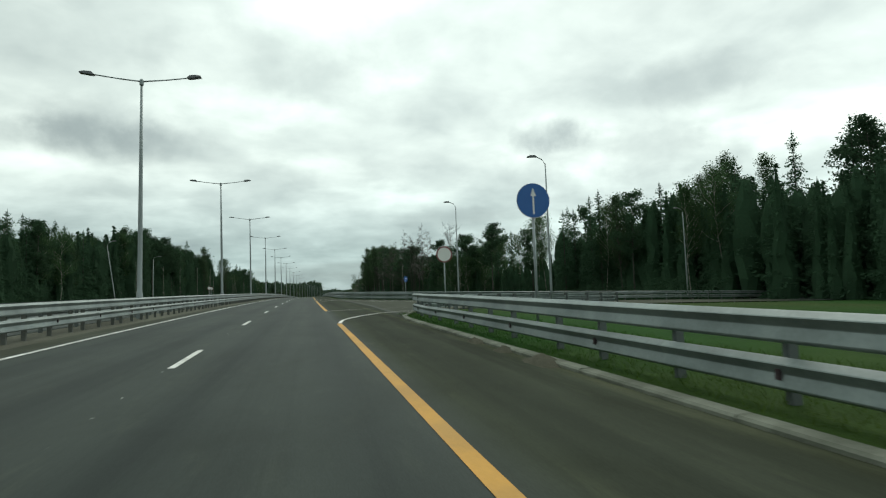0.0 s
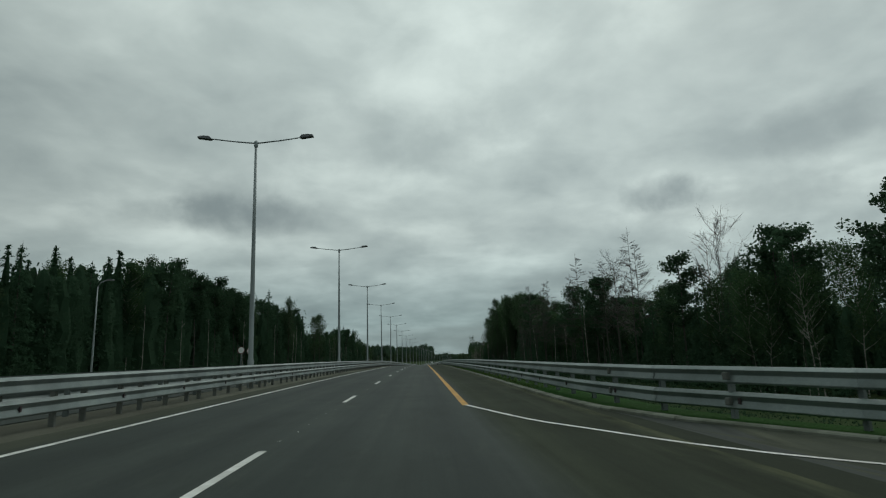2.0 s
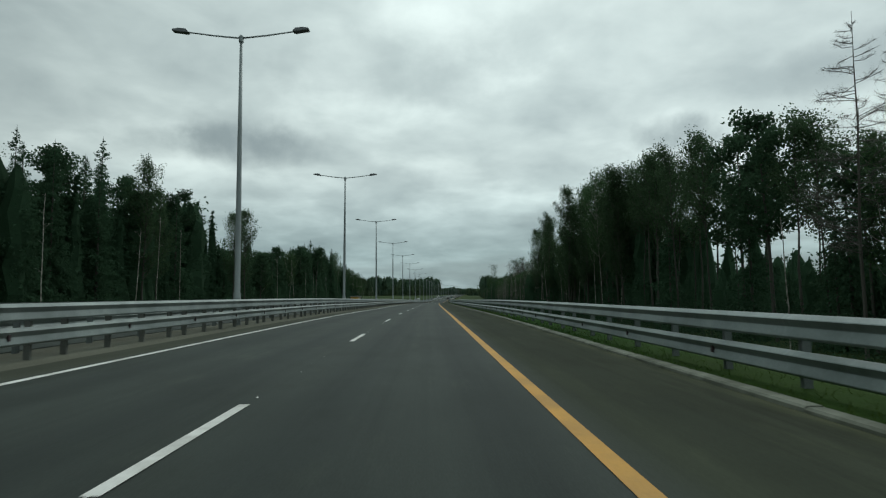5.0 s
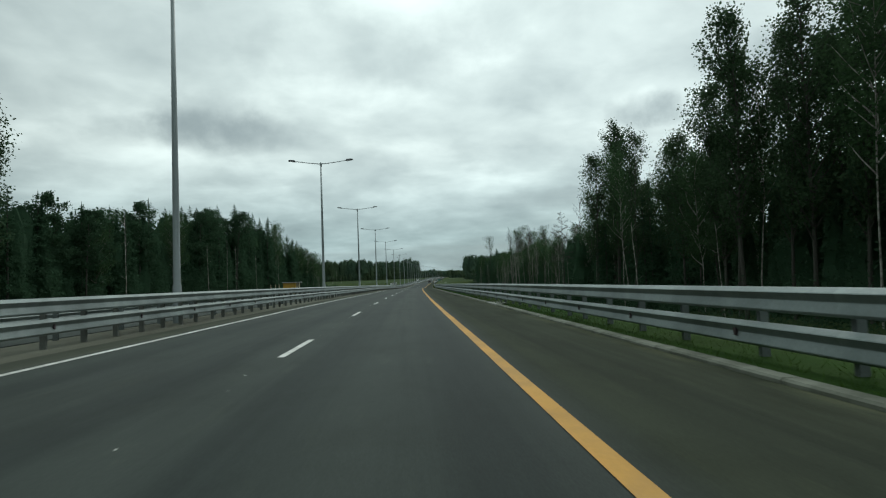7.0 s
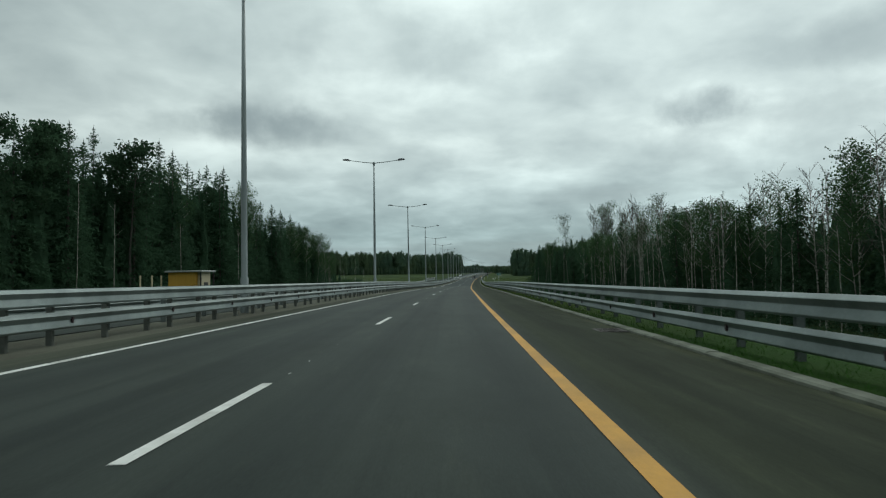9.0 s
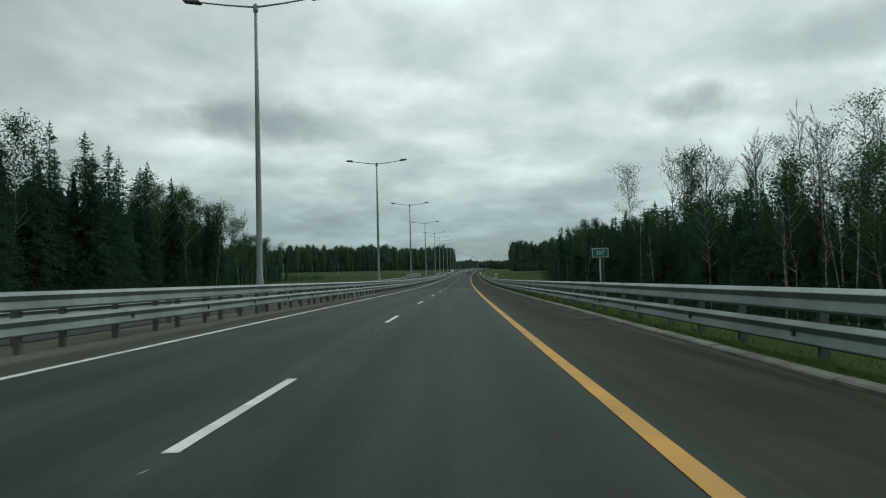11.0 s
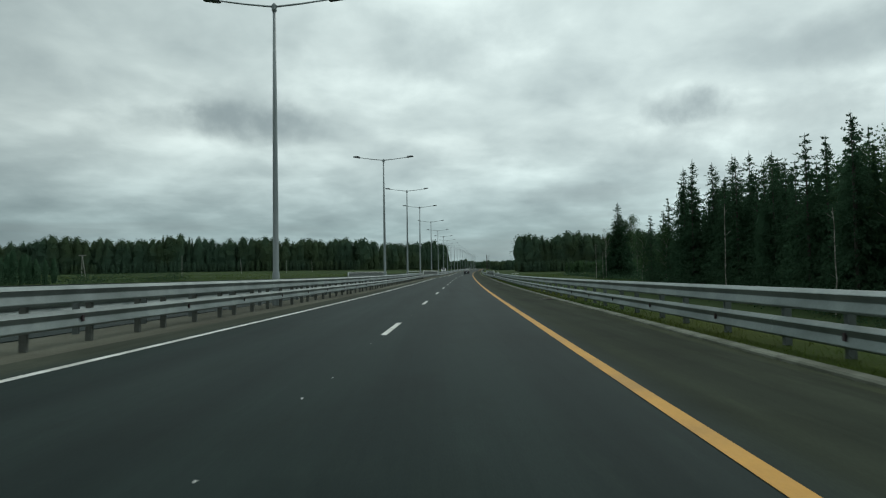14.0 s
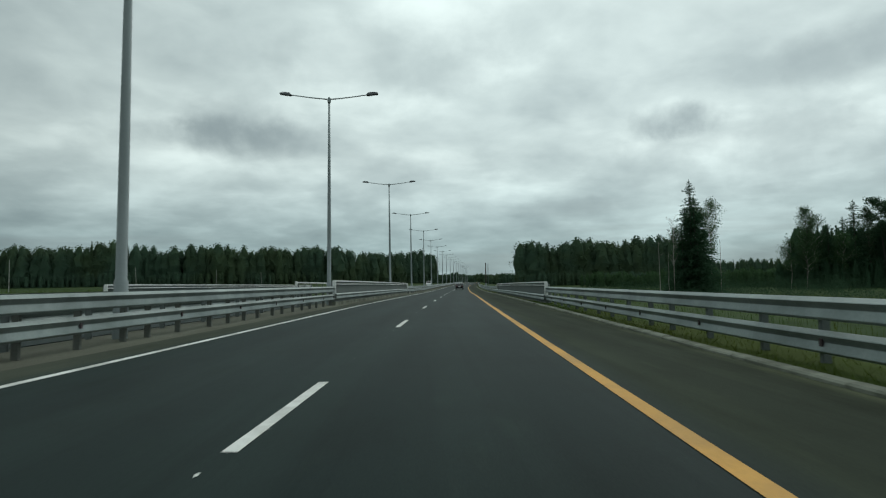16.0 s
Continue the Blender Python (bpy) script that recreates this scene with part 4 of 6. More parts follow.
# ---- lamps ----
def double_lamp(m):
    root = tagged(empty("street_lamp", m), "tall grey steel lamp column with two arms on the central reserve", "street lamp", "lamps along the central reserve")
    sh = Shape().tube([(0, 0, -0.4), (0, 0, 0.0), (0, 0, 1.35), (0, 0, 1.42), (0, 0, 4.5), (0, 0, 8.5), (0, 0, 12.6)], [0.16, 0.16, 0.155, 0.125, 0.115, 0.092, 0.062], 12)
    part("pole", sh.mesh("pole", M_POLE, smooth=True), root)
    part("base_plate", Shape().box((-0.26, -0.26, -0.42), (0.26, 0.26, -0.02), 0.02).mesh("base_plate", M_CONCRETE), root, "square concrete footing")
    part("access_door", Shape().box((0.13, -0.06, 0.5), (0.163, 0.06, 0.95), 0.005).mesh("access_door", M_POLE), root)
    part("hub", Shape().tube([(0, 0, 12.42), (0, 0, 12.5), (0, 0, 12.72), (0, 0, 12.8)], [0.075, 0.11, 0.11, 0.05], 10).mesh("hub", M_POLE), root)
    for k in (-1, 1):
        a = part("arm", Shape().tube([(k * 0.05, 0, 12.66), (k * 1.2, 0, 12.78), (k * 2.45, 0, 12.96)], [0.042, 0.036, 0.032], 8).mesh("arm", M_POLE, smooth=True), root)
        h = part("lamp_head", Shape().prism([(k * 2.3, 12.93), (k * 2.42, 13.06), (k * 2.75, 13.09), (k * 3.0, 13.05), (k * 3.02, 12.99), (k * 2.4, 12.90)], -0.16, 0.16).mesh("lamp_head", M_LAMP), a, "dark flat luminaire head")
    return root


POLES = [22.5, 53.3, 84.0, 115.2, 146.4, 177.6, 207.9, 239.6, 273.2, 306.9, 340.7, 374.1, 407.6, 441.2, 474.8, 508.8, 531.7, 553.6, 584.2, 612.8, 641.6, 670.4, 699.3, 728.1]
POLES = [-8.3] + POLES + [757 + 29 * k for k in range(12)]
lamp = double_lamp(Matrix.Translation(at(-6.15, POLES[0])))
rng = random.Random(8)
for s in POLES[1:]:
    copy_thing(lamp, Matrix.Translation(at(-6.15, s)) @ pose(0, 0, 0, rng.uniform(-0.3, 0.3), rng.uniform(-0.3, 0.3), rng.uniform(-2, 2)))


def dark_post(u, s, h):
    """A tall tapered post with a cap and a steel sleeve at its foot."""
    m = Matrix.Translation(at(u, s, base_z(u, s)))
    h -= base_z(u, s)
    root = tagged(empty("utility_pole", m), "tall dark weathered pole standing alone beside the verge", "pole")
    part("shaft", Shape().tube([(0, 0, -0.1), (0, 0, h * 0.5), (0, 0, h)], [0.24, 0.21, 0.17], 12).mesh("shaft", M_BARK, smooth=True), root)
    part("cap", Shape().tube([(0, 0, h), (0, 0, h + 0.06), (0, 0, h + 0.10)], [0.20, 0.20, 0.03], 12).mesh("cap", M_POST), root)
    part("sleeve", Shape().tube([(0, 0, -0.1), (0, 0, 1.6), (0, 0, 1.64)], [0.29, 0.29, 0.25], 12).mesh("sleeve", M_POLE), root, "grey steel sleeve round the foot")


dark_post(9.3, 720, 8.0)


def single_lamp(m, h, label, lean=0.0):
    root = tagged(empty("street_lamp", m @ pose(0, 0, 0, 0, lean, 0)), label, "street lamp", "single-arm lamps")
    part("pole", Shape().tube([(0, 0, -1.2), (0, 0, 1.2), (0, 0, h * 0.6), (0, 0, h)], [0.10, 0.09, 0.065, 0.04], 10).mesh("pole", M_POLE, smooth=True), root)
    part("arm", Shape().tube([(0, 0, h - 0.02), (-0.25, 0, h + 0.35), (-0.75, 0, h + 0.55)], [0.045, 0.04, 0.035], 8).mesh("arm", M_POLE, smooth=True), root)
    part("lamp_head", Shape().prism([(-0.65, h + 0.5), (-0.8, h + 0.62), (-1.15, h + 0.62), (-1.35, h + 0.54), (-1.3, h + 0.47)], -0.14, 0.14).mesh("lamp_head", M_LAMP), root, "dark flat luminaire head")
    return root


for u, s, h in ((18.7, 52, 10.0), (19.2, 28, 9.7), (49.5, 55, 9.7)):
    single_lamp(Matrix.Translation(at(u, s, 0)), h, "slim grey lamp column with one short arm beside the side road")
for u, s, h, lean in ((-25.0, 84, 9.6, 8.0), (-25.0, 104.5, 8.6, 0.0)):
    single_lamp(Matrix.Translation(at(u, s, -0.6)) @ pose(0, 0, 0, 0, 0, 180), h, "slim grey lamp column beyond the opposite carriageway", lean)


# ---- signs ----
def disc(r, y0, y1, sides=40):
    return Shape().prism([(r * math.cos(2 * math.pi * k / sides), r * math.sin(2 * math.pi * k / sides)) for k in range(sides)], y0, y1)


def sign_post(root, top, base=-0.6):
    part("post", Shape().tube([(0, 0.06, base), (0, 0.06, top)], 0.038, 10).mesh("post", M_POLE, smooth=True), root)


def round_sign(u, s, h, r, base, label, build, turn=0):
    root = tagged(empty("road_sign", Matrix.Translation(at(u, s, 0)) @ pose(0, 0, 0, 0, 0, turn)), label, "road sign", "road signs")
    sign_post(root, h + r * 0.6, base)
    back = part("plate", disc(r, 0.0, 0.02).mesh("plate", M_SIGN_BACK), root, m=pose(0, 0, h))
    build(root, h, r)
    return root


def ahead_arrow(root, h, r):
    part("face", disc(r * 0.985, -0.006, 0.0).mesh("face", M_SIGN_BLUE), root, "blue disc with a white border", pose(0, 0, h))
    out = [(-0.05, -0.8), (0.05, -0.8), (0.05, 0.25), (0.17, 0.25), (0, 0.74), (-0.17, 0.25), (-0.05, 0.25)]
    part("arrow", Shape().prism([(x * r, z * r) for x, z in out], -0.010, -0.006).mesh("arrow", M_SIGN_WHITE), root, "white arrow pointing straight up", pose(0, 0, h))


def turn_arrow(root, h, r):
    part("face", disc(r * 0.985, -0.006, 0.0).mesh("face", M_SIGN_BLUE), root, "blue disc", pose(0, 0, h))
    out = [(-0.35, -0.6), (-0.2, -0.6), (-0.2, 0.12), (0.1, 0.12), (0.1, -0.08), (0.55, 0.2), (0.1, 0.5), (0.1, 0.28), (-0.35, 0.28)]
    part("arrow", Shape().prism([(x * r, z * r) for x, z in out], -0.010, -0.006).mesh("arrow", M_SIGN_WHITE), root, "white arrow bent to the side", pose(0, 0, h))


def ban(root, h, r):
    part("rim", disc(r * 0.985, -0.006, 0.0).mesh("rim", M_SIGN_RED), root, "red rim", pose(0, 0, h))
    part("face", disc(r * 0.83, -0.010, -0.006).mesh("face", M_SIGN_WHITE), root, "plain white face", pose(0, 0, h))


round_sign(8.0, 3.3, 3.35, 0.45, -0.4, "round blue sign with a white arrow on the traffic island", ahead_arrow)
round_sign(9.6, 20.0, 2.9, 0.45, -0.5, "round white sign with a red rim on the traffic island", ban)
round_sign(13.9, 58.5, 2.2, 0.35, -0.6, "round blue sign with a bent white arrow behind the rail", turn_arrow, 42)
round_sign(-18.4, 123.0, 2.75, 0.4, -1.0, "small round white sign beyond the opposite carriageway", ban)
round_sign(-18.7, 127.5, 2.75, 0.4, -1.0, "small round white sign beyond the opposite carriageway", ban)


def text_mesh(body, size):
    curve = bpy.data.curves.new("digits", "FONT")
    curve.body, curve.size, curve.align_x, curve.align_y, curve.extrude = body, size, "CENTER", "CENTER", 0.002
    ob = bpy.data.objects.new("digits", curve)
    scene.collection.objects.link(ob)
    me = bpy.data.meshes.new_from_object(ob.evaluated_get(bpy.context.evaluated_depsgraph_get()))
    bpy.data.objects.remove(ob)
    me.materials.clear()
    me.materials.append(M_SIGN_WHITE)
    return me


def kilometre_sign():
    root = tagged(empty("kilometre_sign", Matrix.Translation(at(7.62, 373.2, 0))), "green kilometre plate with white digits on a grey post", "kilometre sign")
    sign_post(root, 2.08, -0.4)
    part("plate", Shape().box((-0.33, 0.0, 1.86), (0.33, 0.02, 2.24), 0.006).mesh("plate", M_SIGN_BACK), root)
    part("face", Shape().box((-0.32, -0.004, 1.87), (0.32, 0.0, 2.23)).mesh("face", M_SIGN_GREEN), root, "green face")
    border = Shape()
    for lo, hi in (((-0.315, 1.873), (0.315, 1.887)), ((-0.315, 2.213), (0.315, 2.227)), ((-0.315, 1.887), (-0.301, 2.213)), ((0.301, 1.887), (0.315, 2.213))):
        border.box((lo[0], -0.008, lo[1]), (hi[0], -0.004, hi[1]))
    part("border", border.mesh("border", M_SIGN_WHITE), root, "white border")
    part("digits", text_mesh("357", 0.225), root, "white digits", pose(0, -0.008, 2.045, 90, 0, 0))


kilometre_sign()


# ---- hut, cars, poles ----
def hut():
    root = tagged(empty("hut", Matrix.Translation(at(-24.5, 337.5, -0.9))), "ochre-yellow site hut with a grey flat roof beyond the opposite carriageway", "hut")
    part("body", Shape().box((-0.1, 0, 0), (2.35, 2.6, 3.15), 0.02).mesh("body", M_OCHRE), root)
    part("roof", Shape().box((-0.3, -0.3, 3.15), (3.1, 3.0, 3.3), 0.03).mesh("roof", M_ROOF), root, "flat grey roof")
    porch = part("porch", Shape().box((2.37, 0.5, 0), (2.75, 2.5, 3.15), 0.02).mesh("porch", M_CREAM), root, "cream end wall")
    part("door", Shape().box((2.75, 1.0, 0.1), (2.79, 1.9, 2.2), 0.01).mesh("door", M_DARK), porch)
    for y in (-0.2, 2.7):
        part("porch_post", Shape().box((2.9, y, 0), (3.0, y + 0.1, 3.15), 0.005).mesh("porch_post", M_DARK), root)
    for z in (0.9, 1.9):
        part("cladding_rail", Shape().box((-0.1, -0.02, z), (2.35, 0.0, z + 0.05)).mesh("cladding_rail", M_OCHRE), root)


hut()
for k, (u, s) in enumerate(((-26.9, 337), (-26.1, 337.5), (-25.5, 338.0))):
    tagged(new("fence_post", Shape().box((-0.06, -0.06, 0), (0.06, 0.06, 2.9), 0.01).mesh("fence_post", M_CREAM)), "thin pale post standing beside the hut", "post", "posts by the hut").matrix_world = Matrix.Translation(at(u, s, -0.9))


def car(name, m, body_mat, label, van=False):
    root = tagged(empty(name, m), label, "van" if van else "car")
    L, W, H = (5.2, 2.0, 2.1) if van else (4.5, 1.8, 1.46)
    bm = bmesh.new()
    if van:
        prof = [(0, 0.35), (0, 1.9), (0.15, 2.08), (3.6, 2.1), (4.4, 1.2), (5.1, 1.0), (5.2, 0.6), (5.15, 0.35)]
    else:
        prof = [(0.0, 0.4), (0.0, 0.82), (0.12, 0.95), (0.55, 1.0), (1.05, 1.38), (1.5, 1.46), (2.6, 1.43), (3.3, 1.0), (4.2, 0.85), (4.48, 0.65), (4.5, 0.35), (0.1, 0.3)]
    belt = 1.0 if not van else 1.25
    lo = [bm.verts.new((-W / 2 * (0.86 if z > belt else 1.0), y, z)) for y, z in prof]
    hi = [bm.verts.new((W / 2 * (0.86 if z > belt else 1.0), y, z)) for y, z in prof]
    n = len(prof)
    bm.faces.new(lo)
    bm.faces.new(hi[::-1])
    for i in range(n):
        bm.faces.new((lo[(i + 1) % n], lo[i], hi[i], hi[(i + 1) % n]))
    bmesh.ops.bevel(bm, geom=bm.edges[:], offset=0.05, segments=2, affect="EDGES")
    bmesh.ops.recalc_face_normals(bm, faces=bm.faces[:])
    me = bpy.data.meshes.new("body")
    bm.to_mesh(me)
    bm.free()
    me.materials.append(body_mat)
    part("body", me, root)
    if van:
        part("windscreen", Shape().add([(-0.8, 3.72, 2.0), (0.8, 3.72, 2.0), (0.85, 4.36, 1.28), (-0.85, 4.36, 1.28)], [(0, 1, 2, 3)]).mesh("windscreen", M_GLASS), root)
        for k in (-1, 1):
            part("headlight", Shape().box((k * 0.75 - 0.15, 5.1, 0.7), (k * 0.75 + 0.15, 5.2, 0.9), 0.02).mesh("headlight", M_LENS), root)
    else:
        part("rear_window", Shape().add([(-0.66, 0.58, 1.03), (0.66, 0.58, 1.03), (0.58, 0.98, 1.36), (-0.58, 0.98, 1.36)], [(0, 1, 2, 3)]).mesh("rear_window", M_GLASS), root)
        part("number_plate", Shape().box((-0.26, -0.02, 0.62), (0.26, 0.0, 0.74), 0.005).mesh("number_plate", M_SIGN_WHITE), root)
        for k in (-1, 1):
            part("tail_light", Shape().box((k * 0.7 - 0.17, -0.02, 0.74), (k * 0.7 + 0.17, 0.05, 0.9), 0.015).mesh("tail_light", M_TAIL), root)
    tyre = Shape().tube([(-0.1, 0, 0), (0.1, 0, 0)], 0.32, 18).mesh("tyre", M_TYRE)
    rim = Shape().tube([(-0.105, 0, 0), (0.105, 0, 0)], 0.19, 12).mesh("rim", M_POLE)
    for x in (-W / 2 + 0.12, W / 2 - 0.12):
        for y in (0.85, L - 0.9):
            w = part("wheel", tyre, root, m=pose(x, y, 0.32))
            part("rim", rim, w)


car("car", lie_along(1.25, 652, 657), M_CAR, "dark saloon car seen from behind on the carriageway")
car("van", lie_along(-13.5, 760, 755), M_VAN, "white van on the opposite carriageway", True)


def utility_pole(u, s, h, label, mat=None, twin=False, lean=0.0):
    root = tagged(empty("utility_pole", Matrix.Translation(at(u, s, base_z(u, s))) @ pose(0, 0, 0, 0, lean, 0)), label, "utility pole", "poles on the meadow")
    part("mast", Shape().tube([(0, 0, -0.3), (0, 0, h)], [0.10, 0.07], 8).mesh("mast", mat or M_BARK), root)
    if twin:
        part("brace", Shape().tube([(1.0, 0, -0.3), (0.1, 0, h * 0.95)], [0.12, 0.09], 8).mesh("brace", mat or M_BARK), root)
        part("cross_arm", Shape().box((-0.8, -0.06, h - 0.1), (0.9, 0.06, h + 0.05), 0.01).mesh("cross_arm", mat or M_BARK), root)


utility_pole(-93.3, 596, 5.6, "pale wooden pole with brace and cross arm on the meadow", M_PALE, True)
utility_pole(-90, 639, 6.6, "thin pale pole on the meadow", M_PALE)
utility_pole(-87.2, 680, 6.0, "thin pale pole on the meadow", M_PALE, lean=-4)
utility_pole(-83, 720, 6.0, "thin pale pole on the meadow", M_PALE)
utility_pole(-86, 770, 6.0, "thin pale pole on the meadow", M_PALE, lean=-3)
utility_pole(10.4, 733, 9.0, "dark slender mast beside the verge", M_POST)


# ---- trees ----
def rot_cards(r, centres, size, aspect=1.0, droop=0.0):
    """Small leaf quads at the centres, turned every way."""
    n = len(centres)
    a, b = r.normal(size=(n, 3)), r.normal(size=(n, 3))
    a[:, 2] -= droop
    a /= np.linalg.norm(a, axis=1)[:, None]
    b -= (a * b).sum(1)[:, None] * a
    b /= np.linalg.norm(b, axis=1)[:, None]
    s = size * r.uniform(0.6, 1.4, n)[:, None]
    a, b = a * s * 0.5, b * s * 0.5 * aspect
    quads = np.stack([centres - a, centres + b * 0.9 - a * 0.1, centres + a, centres - b * 0.9 + a * 0.1], 1)
    return quads.reshape(-1, 3)


def quads_mesh(name, verts, mat):
    n = len(verts) // 4
    return mesh_of(name, verts, np.arange(n * 4, dtype=np.int32).reshape(n, 4), mat)


def trunk_path(r, h, lean=0.02, wobble=0.12, n=7):
    x = y = 0.0
    pts = []
    for i in range(n):
        z = h * i / (n - 1)
        pts.append(Vector((x, y, z)))
        x += r.normal() * wobble + lean * h / n
        y += r.normal() * wobble
    return pts


def point_on(path, z):
    for a, b in zip(path[:-1], path[1:]):
        if z <= b.z:
            return a.lerp(b, (z - a.z) / max(b.z - a.z, 1e-6))
    return path[-1]


def broadleaf(seed, h, bare, spread, leaves, size, rad, bark, leafmat, upright=0.9, limbs=22, sigma=0.55, droop=0.2):
    """A tapered trunk with rising limbs, and a crown of leaf clumps along them."""
    r = np.random.default_rng(seed)
    sh = Shape()
    path = trunk_path(r, h * 0.97)
    sh.tube([p + Vector((0, 0, -0.6 if i == 0 else 0)) for i, p in enumerate(path)], [rad * (1 - 0.88 * i / 6) for i in range(7)], 7)
    clumps = []
    for k in range(limbs):
        f = bare + (0.97 - bare) * (k + r.uniform(0, 1)) / limbs
        base = point_on(path, h * f)
        ang = r.uniform(0, 2 * math.pi)
        env = math.sin(math.pi * min(max((f - bare) / (1 - bare) * 0.80 + 0.2, 0), 1)) ** 0.7
        length = spread * env * r.uniform(0.65, 1.2) + 0.4
        d = Vector((math.cos(ang), math.sin(ang), upright * r.uniform(0.6, 1.3))).normalized()
        mid = base + d * length * 0.55
        tip = mid + (d + Vector((r.normal() * 0.25, r.normal() * 0.25, 0.25))).normalized() * length * 0.5
        sh.tube([base, mid, tip], [rad * 0.32 * (1 - f) + 0.03, rad * 0.16 * (1 - f) + 0.02, 0.008], 4, cap=False)
        for g in np.linspace(0.3, 1.08, 5):
            clumps.append((base.lerp(tip, g) if g <= 1 else tip + d * 0.3)[:])
    clumps.append((path[-1] + Vector((0, 0, 0.1)))[:])
    clumps = np.array(clumps)
    pick = clumps[r.integers(0, len(clumps), leaves)]
    spreadv = np.clip(r.normal(size=(leaves, 3)), -1.4, 1.4) * sigma * np.array([1, 1, 0.8])
    verts = rot_cards(r, pick + spreadv, size, 0.8, droop)
    return sh.mesh("trunk", bark), quads_mesh("crown", verts, leafmat)


def spruce(seed, h, rmax, start, mat, step=0.38, per=10, thin=1.0):
    """A straight trunk and whorls of drooping boughs, each feathered with many small needle sprays."""
    r = np.random.default_rng(seed)
    sh = Shape().tube([(0, 0, -0.6), (0, 0, h * 0.5), (0, 0, h)], [0.010 * h + 0.02, 0.006 * h + 0.02, 0.012], 7)
    centres, along_bough, size = [], [], []
    z = h * start
    while z < h * 0.985:
        f = (z / h - start) / (1 - start)
        reach = 1.3 * rmax * (1 - f) ** 0.78 * r.uniform(0.75, 1.12) + 0.10
        n = max(3, int(per * (0.5 + 0.5 * (1 - f))))
        for k in range(n):
            ang = r.uniform(0, 2 * math.pi)
            d = np.array([math.cos(ang), math.sin(ang), 0.0])
            length = reach * r.uniform(0.55, 1.1)
            fallz = -length * r.uniform(0.15, 0.45) if f < 0.85 else length * r.uniform(0.0, 0.5)
            p0 = np.array([0, 0, z + r.uniform(-0.2, 0.2)])
            run = d * length + np.array([0, 0, fallz])
            m = 7 + int(length * 13)
            g = r.uniform(0.08, 1.0, m)
            out = p0 + run * g[:, None] + r.normal(size=(m, 3)) * np.array([0.10, 0.10, 0.07]) * (0.35 + 0.6 * length)
            centres.append(out)
            turn = r.normal(size=(m, 3)) * 0.55 + run / max(length, 0.2) + np.array([0, 0, -0.25])
            along_bough.append(turn / np.linalg.norm(turn, axis=1)[:, None])
            size.append(np.full(m, (0.082 + 0.030 * min(length, 2.0)) * (1.0 - 0.15 * f)))
        z += step * r.uniform(0.7, 1.3) * (1.15 - 0.5 * f)
    centres, a, s = np.concatenate(centres), np.concatenate(along_bough), np.concatenate(size)
    b = r.normal(size=a.shape)
    b -= (a * b).sum(1)[:, None] * a
    b /= np.linalg.norm(b, axis=1)[:, None]
    s = (s * r.uniform(0.6, 1.4, len(s)))[:, None]
    a, b = a * s, b * s * 0.5
    verts = np.stack([centres - a, centres + b, centres + a, centres - b], 1).reshape(-1, 3)
    top = np.array([0, 0, h])
    spire = []
    for k in range(4):
        w = np.array([0.05 * math.cos(k), 0.05 * math.sin(k), 0])
        spire += [top - [0, 0, 0.7], top - [0, 0, 0.3] + w, top + [0, 0, 0.25], top - [0, 0, 0.3] - w]
    return sh.mesh("trunk", M_BARK), quads_mesh("crown", np.concatenate([verts, np.array(spire)]), mat)


def bare_tree(seed, h, spread, bark, limbs=26, bare=0.35, upright=0.8, larch=False, twigs=9):
    """Trunk and limbs with fine twigs, in a thin mesh of its own."""
    r = np.random.default_rng(seed)
    sh, tw = Shape(), Shape()
    path = trunk_path(r, h, 0.01, 0.08)
    rad = 0.005 * h + 0.02
    sh.tube([p + Vector((0, 0, -0.6 if i == 0 else 0)) for i, p in enumerate(path)], [rad * (1 - 0.9 * i / 6) for i in range(7)], 6)
    for k in range(limbs):
        f = bare + (0.97 - bare) * (k + r.uniform(0, 1)) / limbs
        base = point_on(path, h * f)
        ang = r.uniform(0, 2 * math.pi)
        if larch:
            length = spread * (1 - (f - bare) / (1 - bare)) ** 0.8 * r.uniform(0.6, 1.15) + 0.25
            d = Vector((math.cos(ang), math.sin(ang), r.uniform(-0.15, 0.5))).normalized()
        else:
            length = spread * (0.5 + 0.6 * math.sin(math.pi * min((f - bare) / (1 - bare) * 0.9 + 0.1, 1))) * r.uniform(0.6, 1.2)
            d = Vector((math.cos(ang), math.sin(ang), upright * r.uniform(0.7, 1.5))).normalized()
        mid = base + d * length * 0.5
        tip = mid + (d + Vector((r.normal() * 0.2, r.normal() * 0.2, r.uniform(-0.15, 0.5) if larch else 0.2))).normalized() * length * 0.55
        sh.tube([base, mid, tip], [0.012 + 0.035 * (1 - f), 0.018, 0.006], 4, cap=False)
        for q in range(twigs):
            p = base.lerp(tip, r.uniform(0.3, 1.0))
            e = (d + Vector((r.normal(), r.normal(), r.normal() * 0.7)) * (1.1 if larch else 0.75)).normalized() * length * r.uniform(0.15, 0.42)
            sd = e.orthogonal().normalized() * (0.008 if larch else 0.011)
            tw.add([p - sd, p + sd, p + e], [(0, 1, 2)])
    return sh.mesh("trunk", bark), tw.mesh("twig_crown", M_TWIG)


